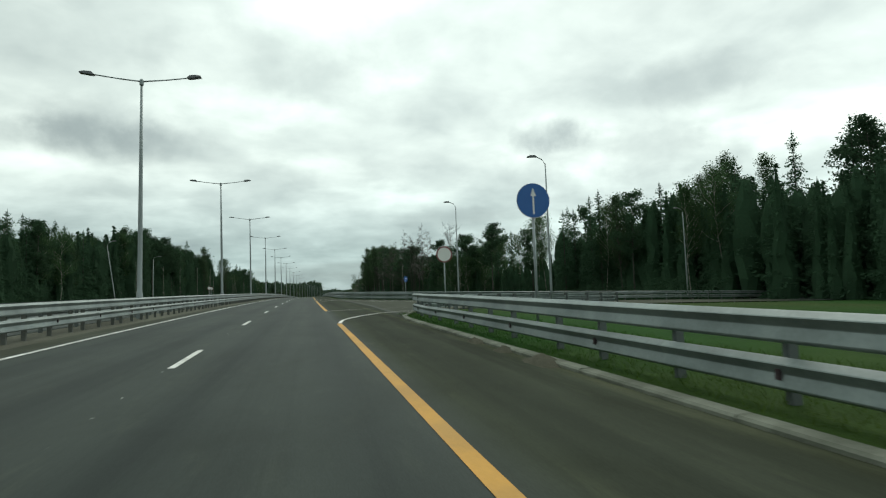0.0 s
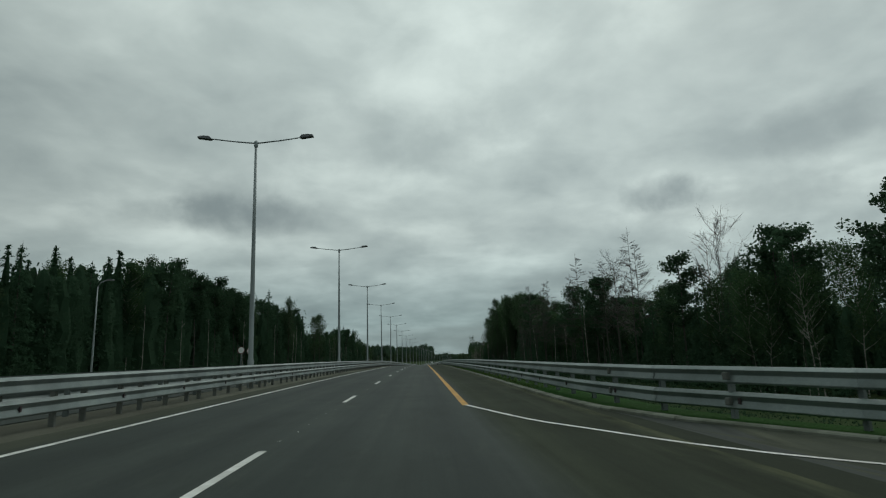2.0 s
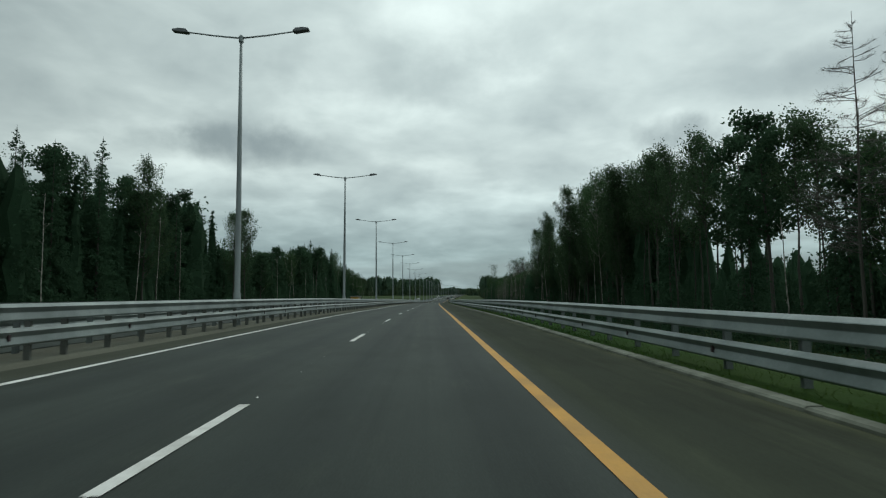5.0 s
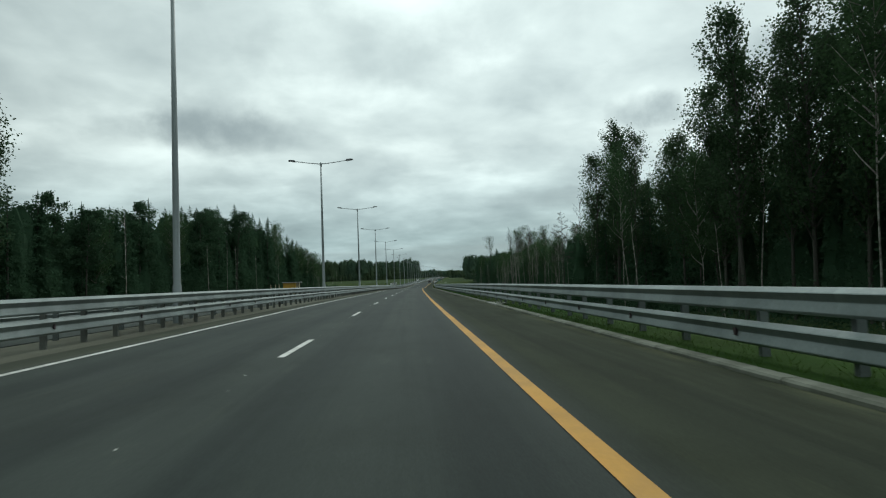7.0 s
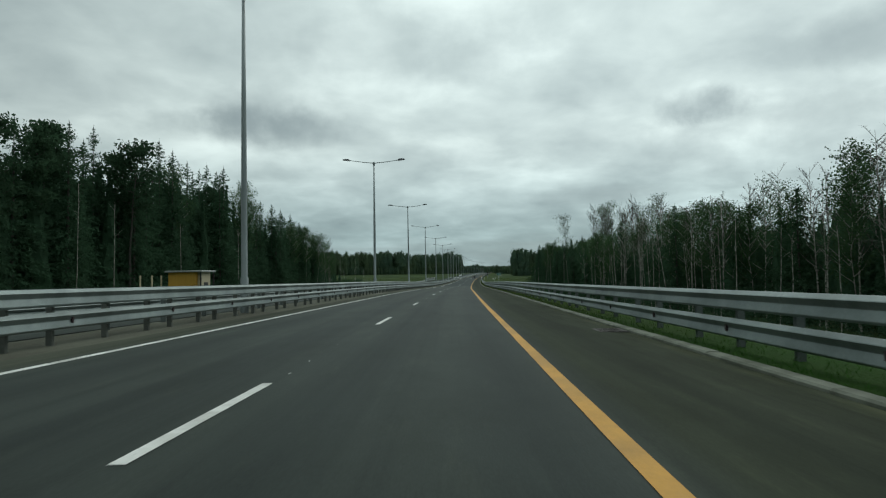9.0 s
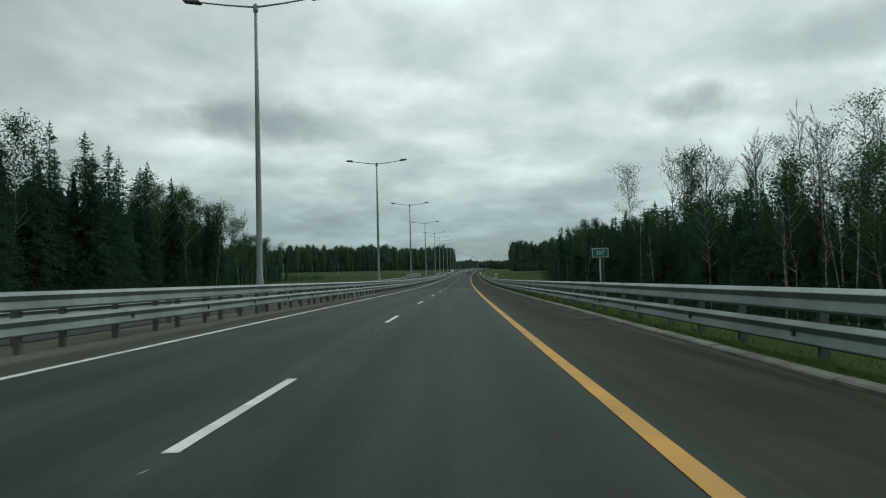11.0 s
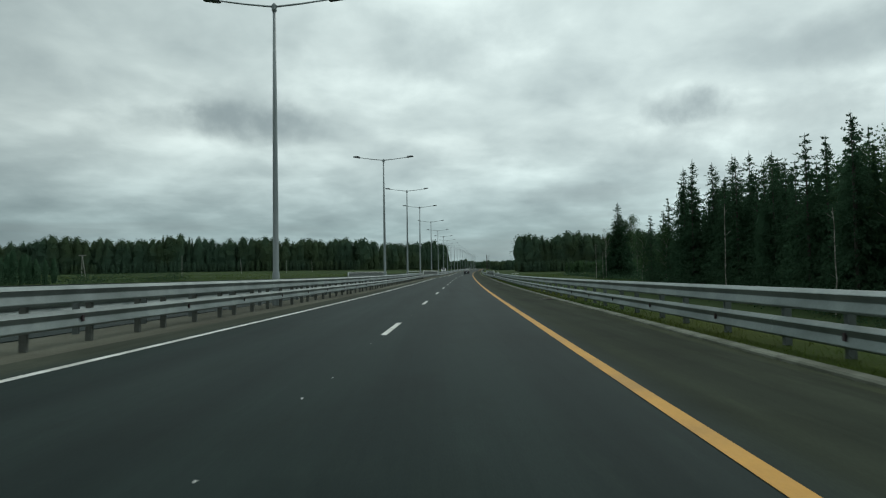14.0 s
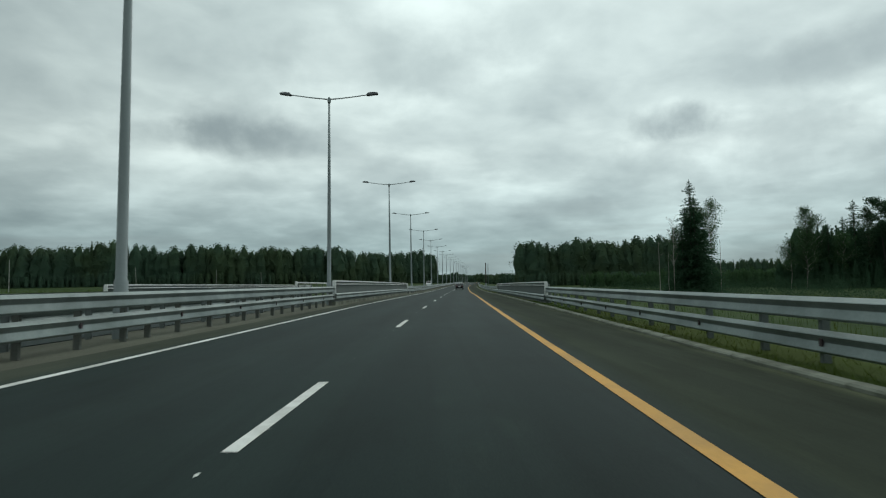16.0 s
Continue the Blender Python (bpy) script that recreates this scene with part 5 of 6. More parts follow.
def snag(seed, h):
    """A bare pale trunk, broken at the top, with a few short stubs."""
    r = np.random.default_rng(seed)
    sh, st = Shape(), Shape()
    path = trunk_path(r, h, 0.0, 0.06)
    sh.tube([p + Vector((0, 0, -0.6 if i == 0 else 0)) for i, p in enumerate(path)], [0.055 * (1 - 0.55 * i / 6) for i in range(7)], 6)
    for q in range(9):
        p = point_on(path, h * r.uniform(0.35, 0.99))
        a = r.uniform(0, 2 * math.pi)
        e = Vector((math.cos(a), math.sin(a), r.uniform(0.2, 1.0))) * r.uniform(0.2, 0.7)
        sh.tube([p, p + e], [0.018, 0.006], 4, cap=False)
    st.tube([path[-1] - Vector((0, 0, 0.3)), path[-1]], [0.03, 0.01], 4, cap=False)
    return sh.mesh("trunk", M_BIRCH), st.mesh("broken_top", M_TWIG)


KINDS = {}


def kind(key, name, label, category, builds, crown="crown"):
    KINDS[key] = dict(name=name, label=label, category=category, builds=builds, crown=crown, made=[None] * len(builds), heights=[b[0] for b in builds])


kind("aspen", "aspen_tree", "tall grey-green aspen at the edge of the wood", "tree",
     [(22.0, lambda: broadleaf(11, 22, 0.24, 3.3, 8000, 0.19, 0.16, M_BARK, M_ASPEN, 1.8, 40, 0.42)),
      (20.0, lambda: broadleaf(12, 20, 0.25, 3.0, 7400, 0.19, 0.15, M_BARK, M_ASPEN, 1.8, 36, 0.4)),
      (18.0, lambda: broadleaf(13, 18, 0.28, 3.0, 6800, 0.19, 0.14, M_BARK, M_ASPEN, 1.6, 34, 0.42))])
kind("grove", "aspen_tree", "tall aspen with a long bare trunk and a high crown", "tree",
     [(18.0, lambda: broadleaf(17, 18, 0.50, 2.9, 4300, 0.19, 0.12, M_BARK, M_ASPEN, 1.3, 26, 0.42)),
      (20.0, lambda: broadleaf(18, 20, 0.54, 3.1, 4500, 0.19, 0.13, M_BARK, M_ASPEN, 1.3, 26, 0.44))])
kind("sparse", "aspen_tree", "tall aspen with a thin open crown above the young wood", "tree",
     [(22.0, lambda: broadleaf(14, 22, 0.52, 3.6, 2300, 0.18, 0.13, M_BARK, M_ASPEN, 1.1, 26, 0.5)),
      (20.0, lambda: broadleaf(15, 20, 0.50, 3.4, 2000, 0.18, 0.12, M_BARK, M_ASPEN, 1.1, 24, 0.5))])
kind("birch", "birch_tree", "slender birch with a white trunk and green leaves", "tree",
     [(14.0, lambda: broadleaf(21, 14, 0.35, 2.2, 4600, 0.165, 0.058, M_BIRCH, M_LEAF, 1.0, 24, 0.42, 0.5)),
      (12.0, lambda: broadleaf(22, 12, 0.30, 2.0, 4200, 0.165, 0.055, M_BIRCH, M_LEAF, 1.0, 22, 0.42, 0.5)),
      (16.0, lambda: broadleaf(23, 16, 0.40, 2.4, 5000, 0.165, 0.065, M_BIRCH, M_LEAF, 1.0, 26, 0.45, 0.5))])
kind("thin", "birch_tree", "sparse birch with few leaves and a white trunk", "tree",
     [(13.0, lambda: broadleaf(31, 13, 0.45, 1.7, 1300, 0.125, 0.06, M_BIRCH, M_LEAF, 1.1, 20, 0.35)),
      (19.0, lambda: broadleaf(32, 19, 0.62, 2.6, 1900, 0.14, 0.11, M_BARK, M_ASPEN, 0.9, 20, 0.4)),
      (11.0, lambda: broadleaf(33, 11, 0.40, 1.5, 1150, 0.125, 0.055, M_BIRCH, M_LEAF, 1.1, 18, 0.35))])
kind("spruce", "spruce_tree", "dark green spruce with drooping boughs", "tree",
     [(14.0, lambda: spruce(41, 14, 2.3, 0.06, M_NEEDLE)), (11.0, lambda: spruce(42, 11, 2.0, 0.05, M_NEEDLE)), (17.0, lambda: spruce(43, 17, 2.6, 0.10, M_NEEDLE))])
kind("young", "spruce_tree", "young dense spruce at the edge of the wood", "tree",
     [(8.0, lambda: spruce(51, 8, 1.8, 0.02, M_NEEDLE, 0.34, 10)), (9.0, lambda: spruce(52, 9, 1.7, 0.03, M_NEEDLE, 0.34, 10)), (7.0, lambda: spruce(53, 7, 1.7, 0.02, M_PINE, 0.34, 9))])
kind("pine", "pine_tree", "tall pine with a bare trunk and a dark crown", "tree",
     [(18.0, lambda: broadleaf(61, 18, 0.50, 2.4, 4200, 0.30, 0.17, M_BARK, M_PINE, 0.35, 22, 0.42, -0.2)),
      (16.0, lambda: broadleaf(62, 16, 0.42, 2.3, 4000, 0.30, 0.16, M_BARK, M_PINE, 0.35, 22, 0.42, -0.2)),
      (20.0, lambda: broadleaf(63, 20, 0.55, 2.6, 4200, 0.30, 0.18, M_BARK, M_PINE, 0.35, 22, 0.45, -0.2))])
kind("bare", "bare_tree", "leafless grey tree with fine twigs", "tree",
     [(13.0, lambda: bare_tree(71, 13, 1.7, M_BIRCH, 26, 0.35, 1.3, twigs=26)), (15.5, lambda: bare_tree(72, 15.5, 4.0, M_BARK, 24, 0.42, 0.9, twigs=30)), (18.0, lambda: bare_tree(73, 18, 2.2, M_BARK, 30, 0.4, 1.4, twigs=28))], "twig_crown")
kind("larch", "larch_tree", "nearly bare larch with thin ragged branches", "tree",
     [(17.0, lambda: bare_tree(81, 17, 3.2, M_BARK, 64, 0.3, larch=True, twigs=52)), (15.0, lambda: bare_tree(82, 15, 2.9, M_BARK, 56, 0.35, larch=True, twigs=52))], "twig_crown")

kind("snag", "birch_snag", "thin pale dead birch trunk with a few stubs", "tree",
     [(13.0, lambda: snag(91, 13)), (10.0, lambda: snag(92, 10))], "broken_top")


tree_rng = random.Random(21)


def meshes_of(k, i):
    """Trunk and crown of one build of a kind, and the height of its top."""
    if k["made"][i] is None:
        trunk, crown = k["builds"][i][1]()
        co = np.empty(len(crown.vertices) * 3, dtype=np.float32)
        crown.vertices.foreach_get("co", co)
        k["made"][i] = (trunk, crown, float(np.quantile(co.reshape(-1, 3)[:, 2], 0.997)))
    return k["made"][i]


def tree(key, u, s, h, which=None, lean=0.0, girth=1.0):
    k = KINDS[key]
    i = which if which is not None else min(range(len(k["heights"])), key=lambda j: abs(k["heights"][j] - h) + tree_rng.uniform(0, 2.5))
    trunk, crown, top = meshes_of(k, i)
    f = (h - base_z(u, s)) / top
    wide = girth * f ** 0.6 * tree_rng.uniform(0.9, 1.12)
    root = tagged(empty(k["name"], Matrix()), k["label"], k["category"], k["label"].split(" with")[0] + " row")
    part("trunk", trunk, root)
    part(k["crown"], crown, root)
    root.matrix_basis = Matrix.Translation(at(u, s, base_z(u, s))) @ pose(0, 0, 0, lean * 0.3, lean, tree_rng.uniform(0, 360)) @ Matrix.Diagonal((wide, wide, f, 1))
    return root


def choose(weights):
    x = tree_rng.random() * sum(w for _, w in weights)
    for key, w in weights:
        x -= w
        if x <= 0:
            return key
    return weights[-1][0]


def row_of_trees(s0, s1, u, jitter, h0, h1, spacing, weights):
    """A front row along the road; heights run from h0 to h1."""
    s = s0
    while s < s1:
        f = (s - s0) / max(s1 - s0, 1)
        key = choose(weights)
        h = (h0 + (h1 - h0) * f) * tree_rng.uniform(0.88, 1.07)
        if key == "young":
            h = min(h, 13.0) * tree_rng.uniform(0.75, 1.0)
        sign = 1 if u > 0 else -1
        tree(key, u + sign * tree_rng.uniform(0, jitter), s, h)
        s += spacing * tree_rng.uniform(0.6, 1.4)


# right-hand wood, front rows
row_of_trees(58, 112, 50, 12, 16.8, 17.2, 3.0, [("birch", 4), ("pine", 3), ("spruce", 2), ("aspen", 1)])
row_of_trees(30, 84, 66, 10, 21, 20, 3.6, [("aspen", 3), ("pine", 3), ("spruce", 3), ("birch", 2)])
row_of_trees(96, 172, 30, 3, 7.5, 9.0, 2.3, [("young", 4), ("birch", 3), ("thin", 1)])
row_of_trees(112, 150, 47, 5, 14.5, 14, 3.0, [("birch", 3), ("pine", 3), ("spruce", 2)])
row_of_trees(98, 175, 35, 5, 9.0, 11, 3.0, [("birch", 3), ("pine", 2), ("spruce", 2), ("young", 2)])
row_of_trees(172, 193, 29, 4, 9.5, 11, 2.2, [("birch", 4), ("pine", 2), ("young", 3)])
row_of_trees(194, 236, 29, 4, 15.5, 21.5, 2.9, [("grove", 7), ("pine", 2), ("young", 1.5)])
row_of_trees(236, 240, 29, 4, 21, 21, 2.3, [("aspen", 3), ("birch", 1)])
row_of_trees(172, 193, 34, 4, 10, 11, 2.8, [("birch", 3), ("pine", 3)])
row_of_trees(196, 236, 34, 4, 14, 19, 4.4, [("grove", 5), ("pine", 2)])
row_of_trees(240, 263, 29, 3, 20, 22, 2.8, [("aspen", 5), ("birch", 2), ("young", 3)])
row_of_trees(263, 268, 29, 3, 20, 18, 2.2, [("aspen", 6), ("birch", 2)])
row_of_trees(268, 279, 29, 3, 13.5, 15.5, 2.0, [("aspen", 6), ("birch", 2)])
row_of_trees(279, 306, 29, 3, 17, 16, 2.6, [("aspen", 5), ("birch", 2), ("young", 3)])
row_of_trees(236, 266, 34, 4, 20, 19, 3.0, [("aspen", 5), ("pine", 2)])
row_of_trees(268, 300, 34, 4, 12, 14.5, 3.2, [("aspen", 3), ("birch", 3), ("pine", 2)])
row_of_trees(306, 395, 27.5, 3, 8.5, 10.0, 2.0, [("bare", 7), ("thin", 2.5), ("young", 3), ("birch", 1.5)])
row_of_trees(308, 400, 32, 4, 11, 12, 2.1, [("thin", 3), ("bare", 8), ("birch", 1.5)])
row_of_trees(395, 478, 28, 3, 9.0, 12.2, 2.1, [("young", 7), ("thin", 1), ("birch", 1)])
row_of_trees(398, 470, 33, 4, 10.0, 12.8, 2.5, [("young", 4), ("spruce", 4), ("birch", 1)])
row_of_trees(470, 502, 29, 4, 12.2, 11.3, 2.0, [("spruce", 5), ("young", 1), ("birch", 1)])
row_of_trees(502, 527, 30, 4, 11.4, 12.0, 2.2, [("spruce", 5), ("young", 2)])
row_of_trees(474, 528, 34, 4, 12.4, 12.2, 2.4, [("spruce", 6), ("birch", 1)])
row_of_trees(404, 450, 37, 9, 18.5, 21, 2.3, [("bare", 8), ("thin", 1)])
# single trees that stand out
# right of the road, near the side road
for key, u, s, h, which in (
        ("bare", 32.4, 111, 15.4, 1), ("larch", 29.0, 127, 16.4, 0), ("bare", 27.6, 128.5, 14.6, 1), ("larch", 31.0, 130, 15.2, 1), ("larch", 27.4, 132.5, 13.2, 1), ("bare", 33.5, 116, 13.5, 0), ("pine", 33, 104, 11.8, 1),
        ("pine", 33, 101, 10.8, 1), ("pine", 36, 93, 12.8, 0), ("pine", 32, 120, 12.0, 1), ("larch", 30, 136, 14.0, 1),
):
    tree(key, u, s, h, which)
# right of the road, among the larches
for key, u, s, h, which in (
        ("larch", 27.0, 171, 15.4, 1), ("larch", 26.0, 184, 16.6, 0), ("larch", 31.0, 185.5, 17.8, 0), ("larch", 30.0, 163, 15.5, 0), ("larch", 29, 151, 17.2, 0),
        ("larch", 30.5, 149, 14.5, 1), ("pine", 30, 146.5, 13.0, 1), ("pine", 29, 158, 13.2, 1), ("larch", 29.5, 161, 12.5, 1), ("spruce", 31, 154, 12.5, 1),
        ("larch", 28, 177, 14.8, 1), ("pine", 29, 141, 12.5, 1),
):
    tree(key, u, s, h, which)
# right of the road, poplars and bare trees
for key, u, s, h, which in (
        ("aspen", 30.0, 296, 22.5, 0), ("aspen", 28.9, 301, 19.0, 2), ("aspen", 31, 299, 21.0, 1), ("aspen", 28.5, 286, 18.5, 0), ("aspen", 28, 262, 22.5, 1),
        ("larch", 27.0, 315, 12.2, 1), ("bare", 29, 310, 14.5, 2), ("bare", 31, 307, 15, 2), ("thin", 28.7, 444, 19.2, 1), ("sparse", 43.4, 455, 23.8, 0),
        ("sparse", 41, 452, 22.5, 1), ("sparse", 40.2, 448, 21.5, 0), ("bare", 38, 449, 22.5, 2), ("bare", 36, 436, 20, 2),
):
    tree(key, u, s, h, which)
# right of the road, end of the wood
for key, u, s, h, which in (
        ("spruce", 30.7, 523, 14.4, 0), ("spruce", 30.0, 538, 9.2, 1), ("spruce", 31.0, 535, 9.6, 1), ("spruce", 30.5, 531.5, 11.0, 1), ("spruce", 31.2, 528, 12.5, 0),
        ("spruce", 30.3, 525, 13.8, 0), ("spruce", 33.5, 533, 11.5, 0), ("birch", 29.0, 540, 7.0, 1), ("spruce", 31, 512, 12.9, 2), ("spruce", 33, 517, 14.0, 2), ("spruce", 31.5, 519, 13.4, 0), ("spruce", 33.0, 521.5, 13.0, 2), ("spruce", 34.0, 515, 13.8, 0),
        ("birch", 30, 531, 7.6, 1),
):
    tree(key, u, s, h, which)
# right of the road, on the meadow: a clump round one tall spruce
for key, u, s, h, which, girth in (
        ("spruce", 51.6, 642, 22.6, 2, 1.5), ("spruce", 52.2, 641.4, 19.0, 0, 1.5), ("spruce", 50.6, 642.6, 17.0, 0, 1.5), ("aspen", 52.8, 643.2, 17.6, 2, 0.9), ("birch", 56.3, 643, 19.3, 2, 1.1),
        ("birch", 54.2, 644, 17.5, 2, 1.2), ("young", 49.6, 642, 12.0, 0, 1.5), ("young", 52.4, 640.6, 12.5, 1, 1.6), ("young", 54.4, 641.6, 12.0, 0, 1.4), ("birch", 49.2, 644, 13.0, 0, 1.0),
        ("bare", 46.9, 640, 15.4, 0, 1.0), ("snag", 43.4, 639, 9.6, 0, 1.6), ("snag", 46.0, 640.5, 7.4, 1, 1.6), ("snag", 57.3, 641, 10.0, 0, 1.4),
):
    tree(key, u, s, h, which, girth=girth)
# right of the road, at the far corner of the meadow
for key, u, s, h, which, girth in (
        ("aspen", 103.5, 686, 22.6, 2, 1.15), ("birch", 107.5, 688, 20.5, 2, 1.3), ("spruce", 118.6, 687, 23.9, 2, 1.5), ("spruce", 114.5, 686, 19.0, 2, 1.6), ("aspen", 123.5, 687, 22.5, 1, 1.2),
        ("pine", 126.5, 685, 25.2, 2, 1.4), ("pine", 131.0, 684, 25.8, 2, 1.5), ("pine", 136.5, 686, 25.4, 2, 1.5), ("aspen", 133.5, 685, 23.0, 0, 1.2), ("spruce", 129.0, 683, 21.0, 2, 1.6), ("spruce", 110.5, 687, 16.5, 0, 1.7),
        ("birch", 98.5, 687, 13.0, 0, 1.4), ("birch", 101.5, 684, 15.0, 1, 1.4), ("birch", 112.5, 684, 15.0, 1, 1.5),
):
    tree(key, u, s, h, which, girth=girth)
# beyond the opposite carriageway, first wood
for key, u, s, h, which in (
        ("spruce", -42, 423, 18.5, 2), ("spruce", -43, 420, 19.5, 2), ("birch", -42, 432, 17.0, 2), ("spruce", -46.4, 377, 24.0, 2), ("spruce", -47.3, 396, 24.0, 2),
        ("spruce", -45.5, 237, 24.2, 2), ("aspen", -39.1, 237, 22.0, 0), ("aspen", -36.2, 274, 20.0, 2), ("aspen", -37.5, 271, 19.0, 2), ("pine", -43.6, 191, 19.8, 2),
):
    tree(key, u, s, h, which)
# beyond the opposite carriageway, end of the wood
for key, u, s, h, which in (
        ("birch", -41, 441, 16.5, 2), ("birch", -40.6, 461, 13.6, 2), ("bare", -40.2, 462, 15.0, 2), ("birch", -43.0, 457, 14.0, 1), ("birch", -41, 452, 15.5, 2),
        ("birch", -45.1, 482, 11.6, 1), ("birch", -46.4, 480, 10.6, 0), ("birch", -47.5, 483, 11.8, 1), ("birch", -49, 500, 12.2, 1), ("birch", -51, 503, 11.4, 0),
        ("thin", -38.7, 493, 9.5, 2), ("birch", -52, 488, 11.0, 0), ("thin", -47, 507, 11.5, 2), ("birch", -43, 474, 9.0, 1),
):
    tree(key, u, s, h, which)
# pale dead trunks beyond the opposite carriageway
for u, s, h, lean in (
        (-42.8, 353, 12.0, 0.3), (-44.2, 352, 11.8, -3.5), (-36.5, 243, 12, -2), (-36.8, 236, 13, 1.5), (-36.4, 229, 10.5, -1), (-37, 212, 12, 1), (-37.5, 301, 12, 2),
        (-38, 322, 11, -3), (-37.4, 333, 10, 4), (-38, 345, 12, 0), (-38.4, 352, 11, 1), (-38, 368, 10, -2), (-38, 388, 11, 1), (-36.3, 151, 8.5, 1),
        (-37, 186, 11, -2), (-37, 164, 10, 2), (-37.5, 140, 10, 0),
):
    tree("snag", u, s, h, None, lean)
# pale dead trunks right of the road
snag_rng = random.Random(33)
for s0, s1, step, h in ((128, 200, 17, 7.5), (256, 300, 12, 7.0), (306, 398, 3.4, 6.3), (414, 510, 16, 7.0)):
    for k in range(int((s1 - s0) / step)):
        tree("snag", 25.6 + snag_rng.uniform(-0.3, 1.6), s0 + (k + snag_rng.random()) * step, h * snag_rng.uniform(0.55, 1.15), None, snag_rng.choice((0, 1, -1, 2, -3, 5, -7)))
# left-hand wood, front rows
tree_rng.seed(64)
row_of_trees(40, 80, -41, 6, 12, 14, 2.8, [("birch", 2), ("aspen", 2), ("spruce", 3), ("pine", 3)])
row_of_trees(80, 150, -41, 5, 14, 17, 2.2, [("birch", 2), ("aspen", 2), ("spruce", 4), ("young", 2), ("pine", 2)])
row_of_trees(150, 266, -40, 6, 19.0, 19.6, 2.5, [("aspen", 2), ("birch", 1), ("pine", 4), ("spruce", 4)])
row_of_trees(276, 308, -40, 5, 13.3, 12.8, 2.2, [("pine", 3), ("spruce", 5), ("birch", 1)])
row_of_trees(308, 336, -40, 5, 14.5, 17.5, 2.3, [("pine", 3), ("spruce", 6), ("birch", 1)])
row_of_trees(336, 400, -40, 5, 18.6, 21.3, 2.0, [("pine", 2), ("spruce", 8), ("birch", 0.6)])
row_of_trees(400, 440, -42, 4, 20.3, 17.0, 1.9, [("spruce", 8), ("young", 1), ("birch", 1)])
row_of_trees(440, 458, -42, 5, 16.5, 14.5, 2.2, [("spruce", 3), ("birch", 4)])


# woods behind the front rows and far off: low-detail trees joined into belts
def boughs(r, levels, per, cards, reach, wide, droop, top=0.985):
    """Whorls of boughs on a stem of height 1, each bough a row of narrow sprays pointing out and down."""
    z = np.repeat(0.05 + (top - 0.05) * (np.arange(levels) + 0.5) / levels, per * cards)
    f = (z - 0.05) / (top - 0.05)
    n = len(z)
    ang = np.repeat(r.uniform(0, 2 * math.pi, levels * per), cards) + r.normal(size=n) * 0.12
    long = reach * (1 - f) ** 0.85 * np.repeat(r.uniform(0.6, 1.2, levels * per), cards) + 0.012
    g = r.uniform(0.1, 1.0, n)
    d = np.stack([np.cos(ang), np.sin(ang), np.full(n, -droop)], 1)
    c = d * (long * g)[:, None]
    c[:, 2] += z + r.normal(size=n) * 0.008
    a = d + r.normal(size=(n, 3)) * 0.45
    a /= np.linalg.norm(a, axis=1)[:, None]
    b = r.normal(size=(n, 3))
    b -= (a * b).sum(1)[:, None] * a
    b /= np.linalg.norm(b, axis=1)[:, None]
    size = (wide * r.uniform(0.6, 1.3, n) * (0.55 + 0.45 * (1 - f)))[:, None]
    a, b = a * size, b * size * 0.36
    return np.stack([c - a, c + b, c + a, c - b], 1).reshape(-1, 3)


def lumpy(r, n, lumps, size, spread, aspect=0.55):
    """A rounded crown on a stem of height 1: leaf sprays gathered in uneven lumps."""
    p = r.normal(size=(lumps, 3))
    p /= np.linalg.norm(p, axis=1)[:, None]
    p *= (r.uniform(0.15, 1.0, lumps) ** 0.5)[:, None] * np.array([0.14, 0.14, 0.43])
    p = p[r.integers(0, lumps, n)] + r.normal(size=(n, 3)) * spread
    p[:, 2] += 0.51
    return rot_cards(r, p, size, aspect)


def core(r, conifer, size=1.0, rings=6, sides=8):
    """The shaded inside of a crown: a rough closed hull on a stem of height 1, in separate quads."""
    pts = np.zeros((rings + 1, sides, 3))
    for i in range(rings + 1):
        f = i / rings
        wide = 0.105 * (1 - f) ** 0.8 if conifer else 0.118 * math.sin(math.pi * (0.16 + 0.835 * f) ** 0.9) ** 0.45
        for k in range(sides):
            a = 2 * math.pi * (k + 0.5 * (i % 2)) / sides
            w = size * wide * r.uniform(0.65, 1.25) + 0.004
            pts[i, k] = (w * math.cos(a), w * math.sin(a), (0.02 + 0.92 * f if conifer else 0.03 + 0.88 * f) + r.normal() * 0.012)
    nxt = np.roll(pts, -1, axis=1)
    return np.stack([pts[:-1], nxt[:-1], nxt[1:], pts[1:]], 2).reshape(-1, 3)


def low_tree(seed, conifer, fine=1.0):
    r = np.random.default_rng(seed)
    if conifer:
        return np.concatenate([core(r, True), boughs(r, int(14 * fine), 5, 3, 0.15, 0.030 / fine ** 0.3, 0.35)])
    return np.concatenate([core(r, False), lumpy(r, int(230 * fine), 30, 0.032 / fine ** 0.4, 0.034, 0.8)])


def leafy_tree(seed, conifer):
    """The same outline from many small sprays, for trees that stand just behind the front row."""
    r = np.random.default_rng(seed + 60)
    if conifer:
        return np.concatenate([core(r, True, 0.7), boughs(r, 24, 6, 6, 0.15, 0.024, 0.3)])
    return np.concatenate([core(r, False, 0.75), lumpy(r, 800, 30, 0.025, 0.032)])


FINE = [leafy_tree(i, c) for i, c in enumerate((True, True, True, False, False, False))]
COARSE = [low_tree(i, c, 0.4) for i, c in enumerate((True, True, True, False, False, False))]


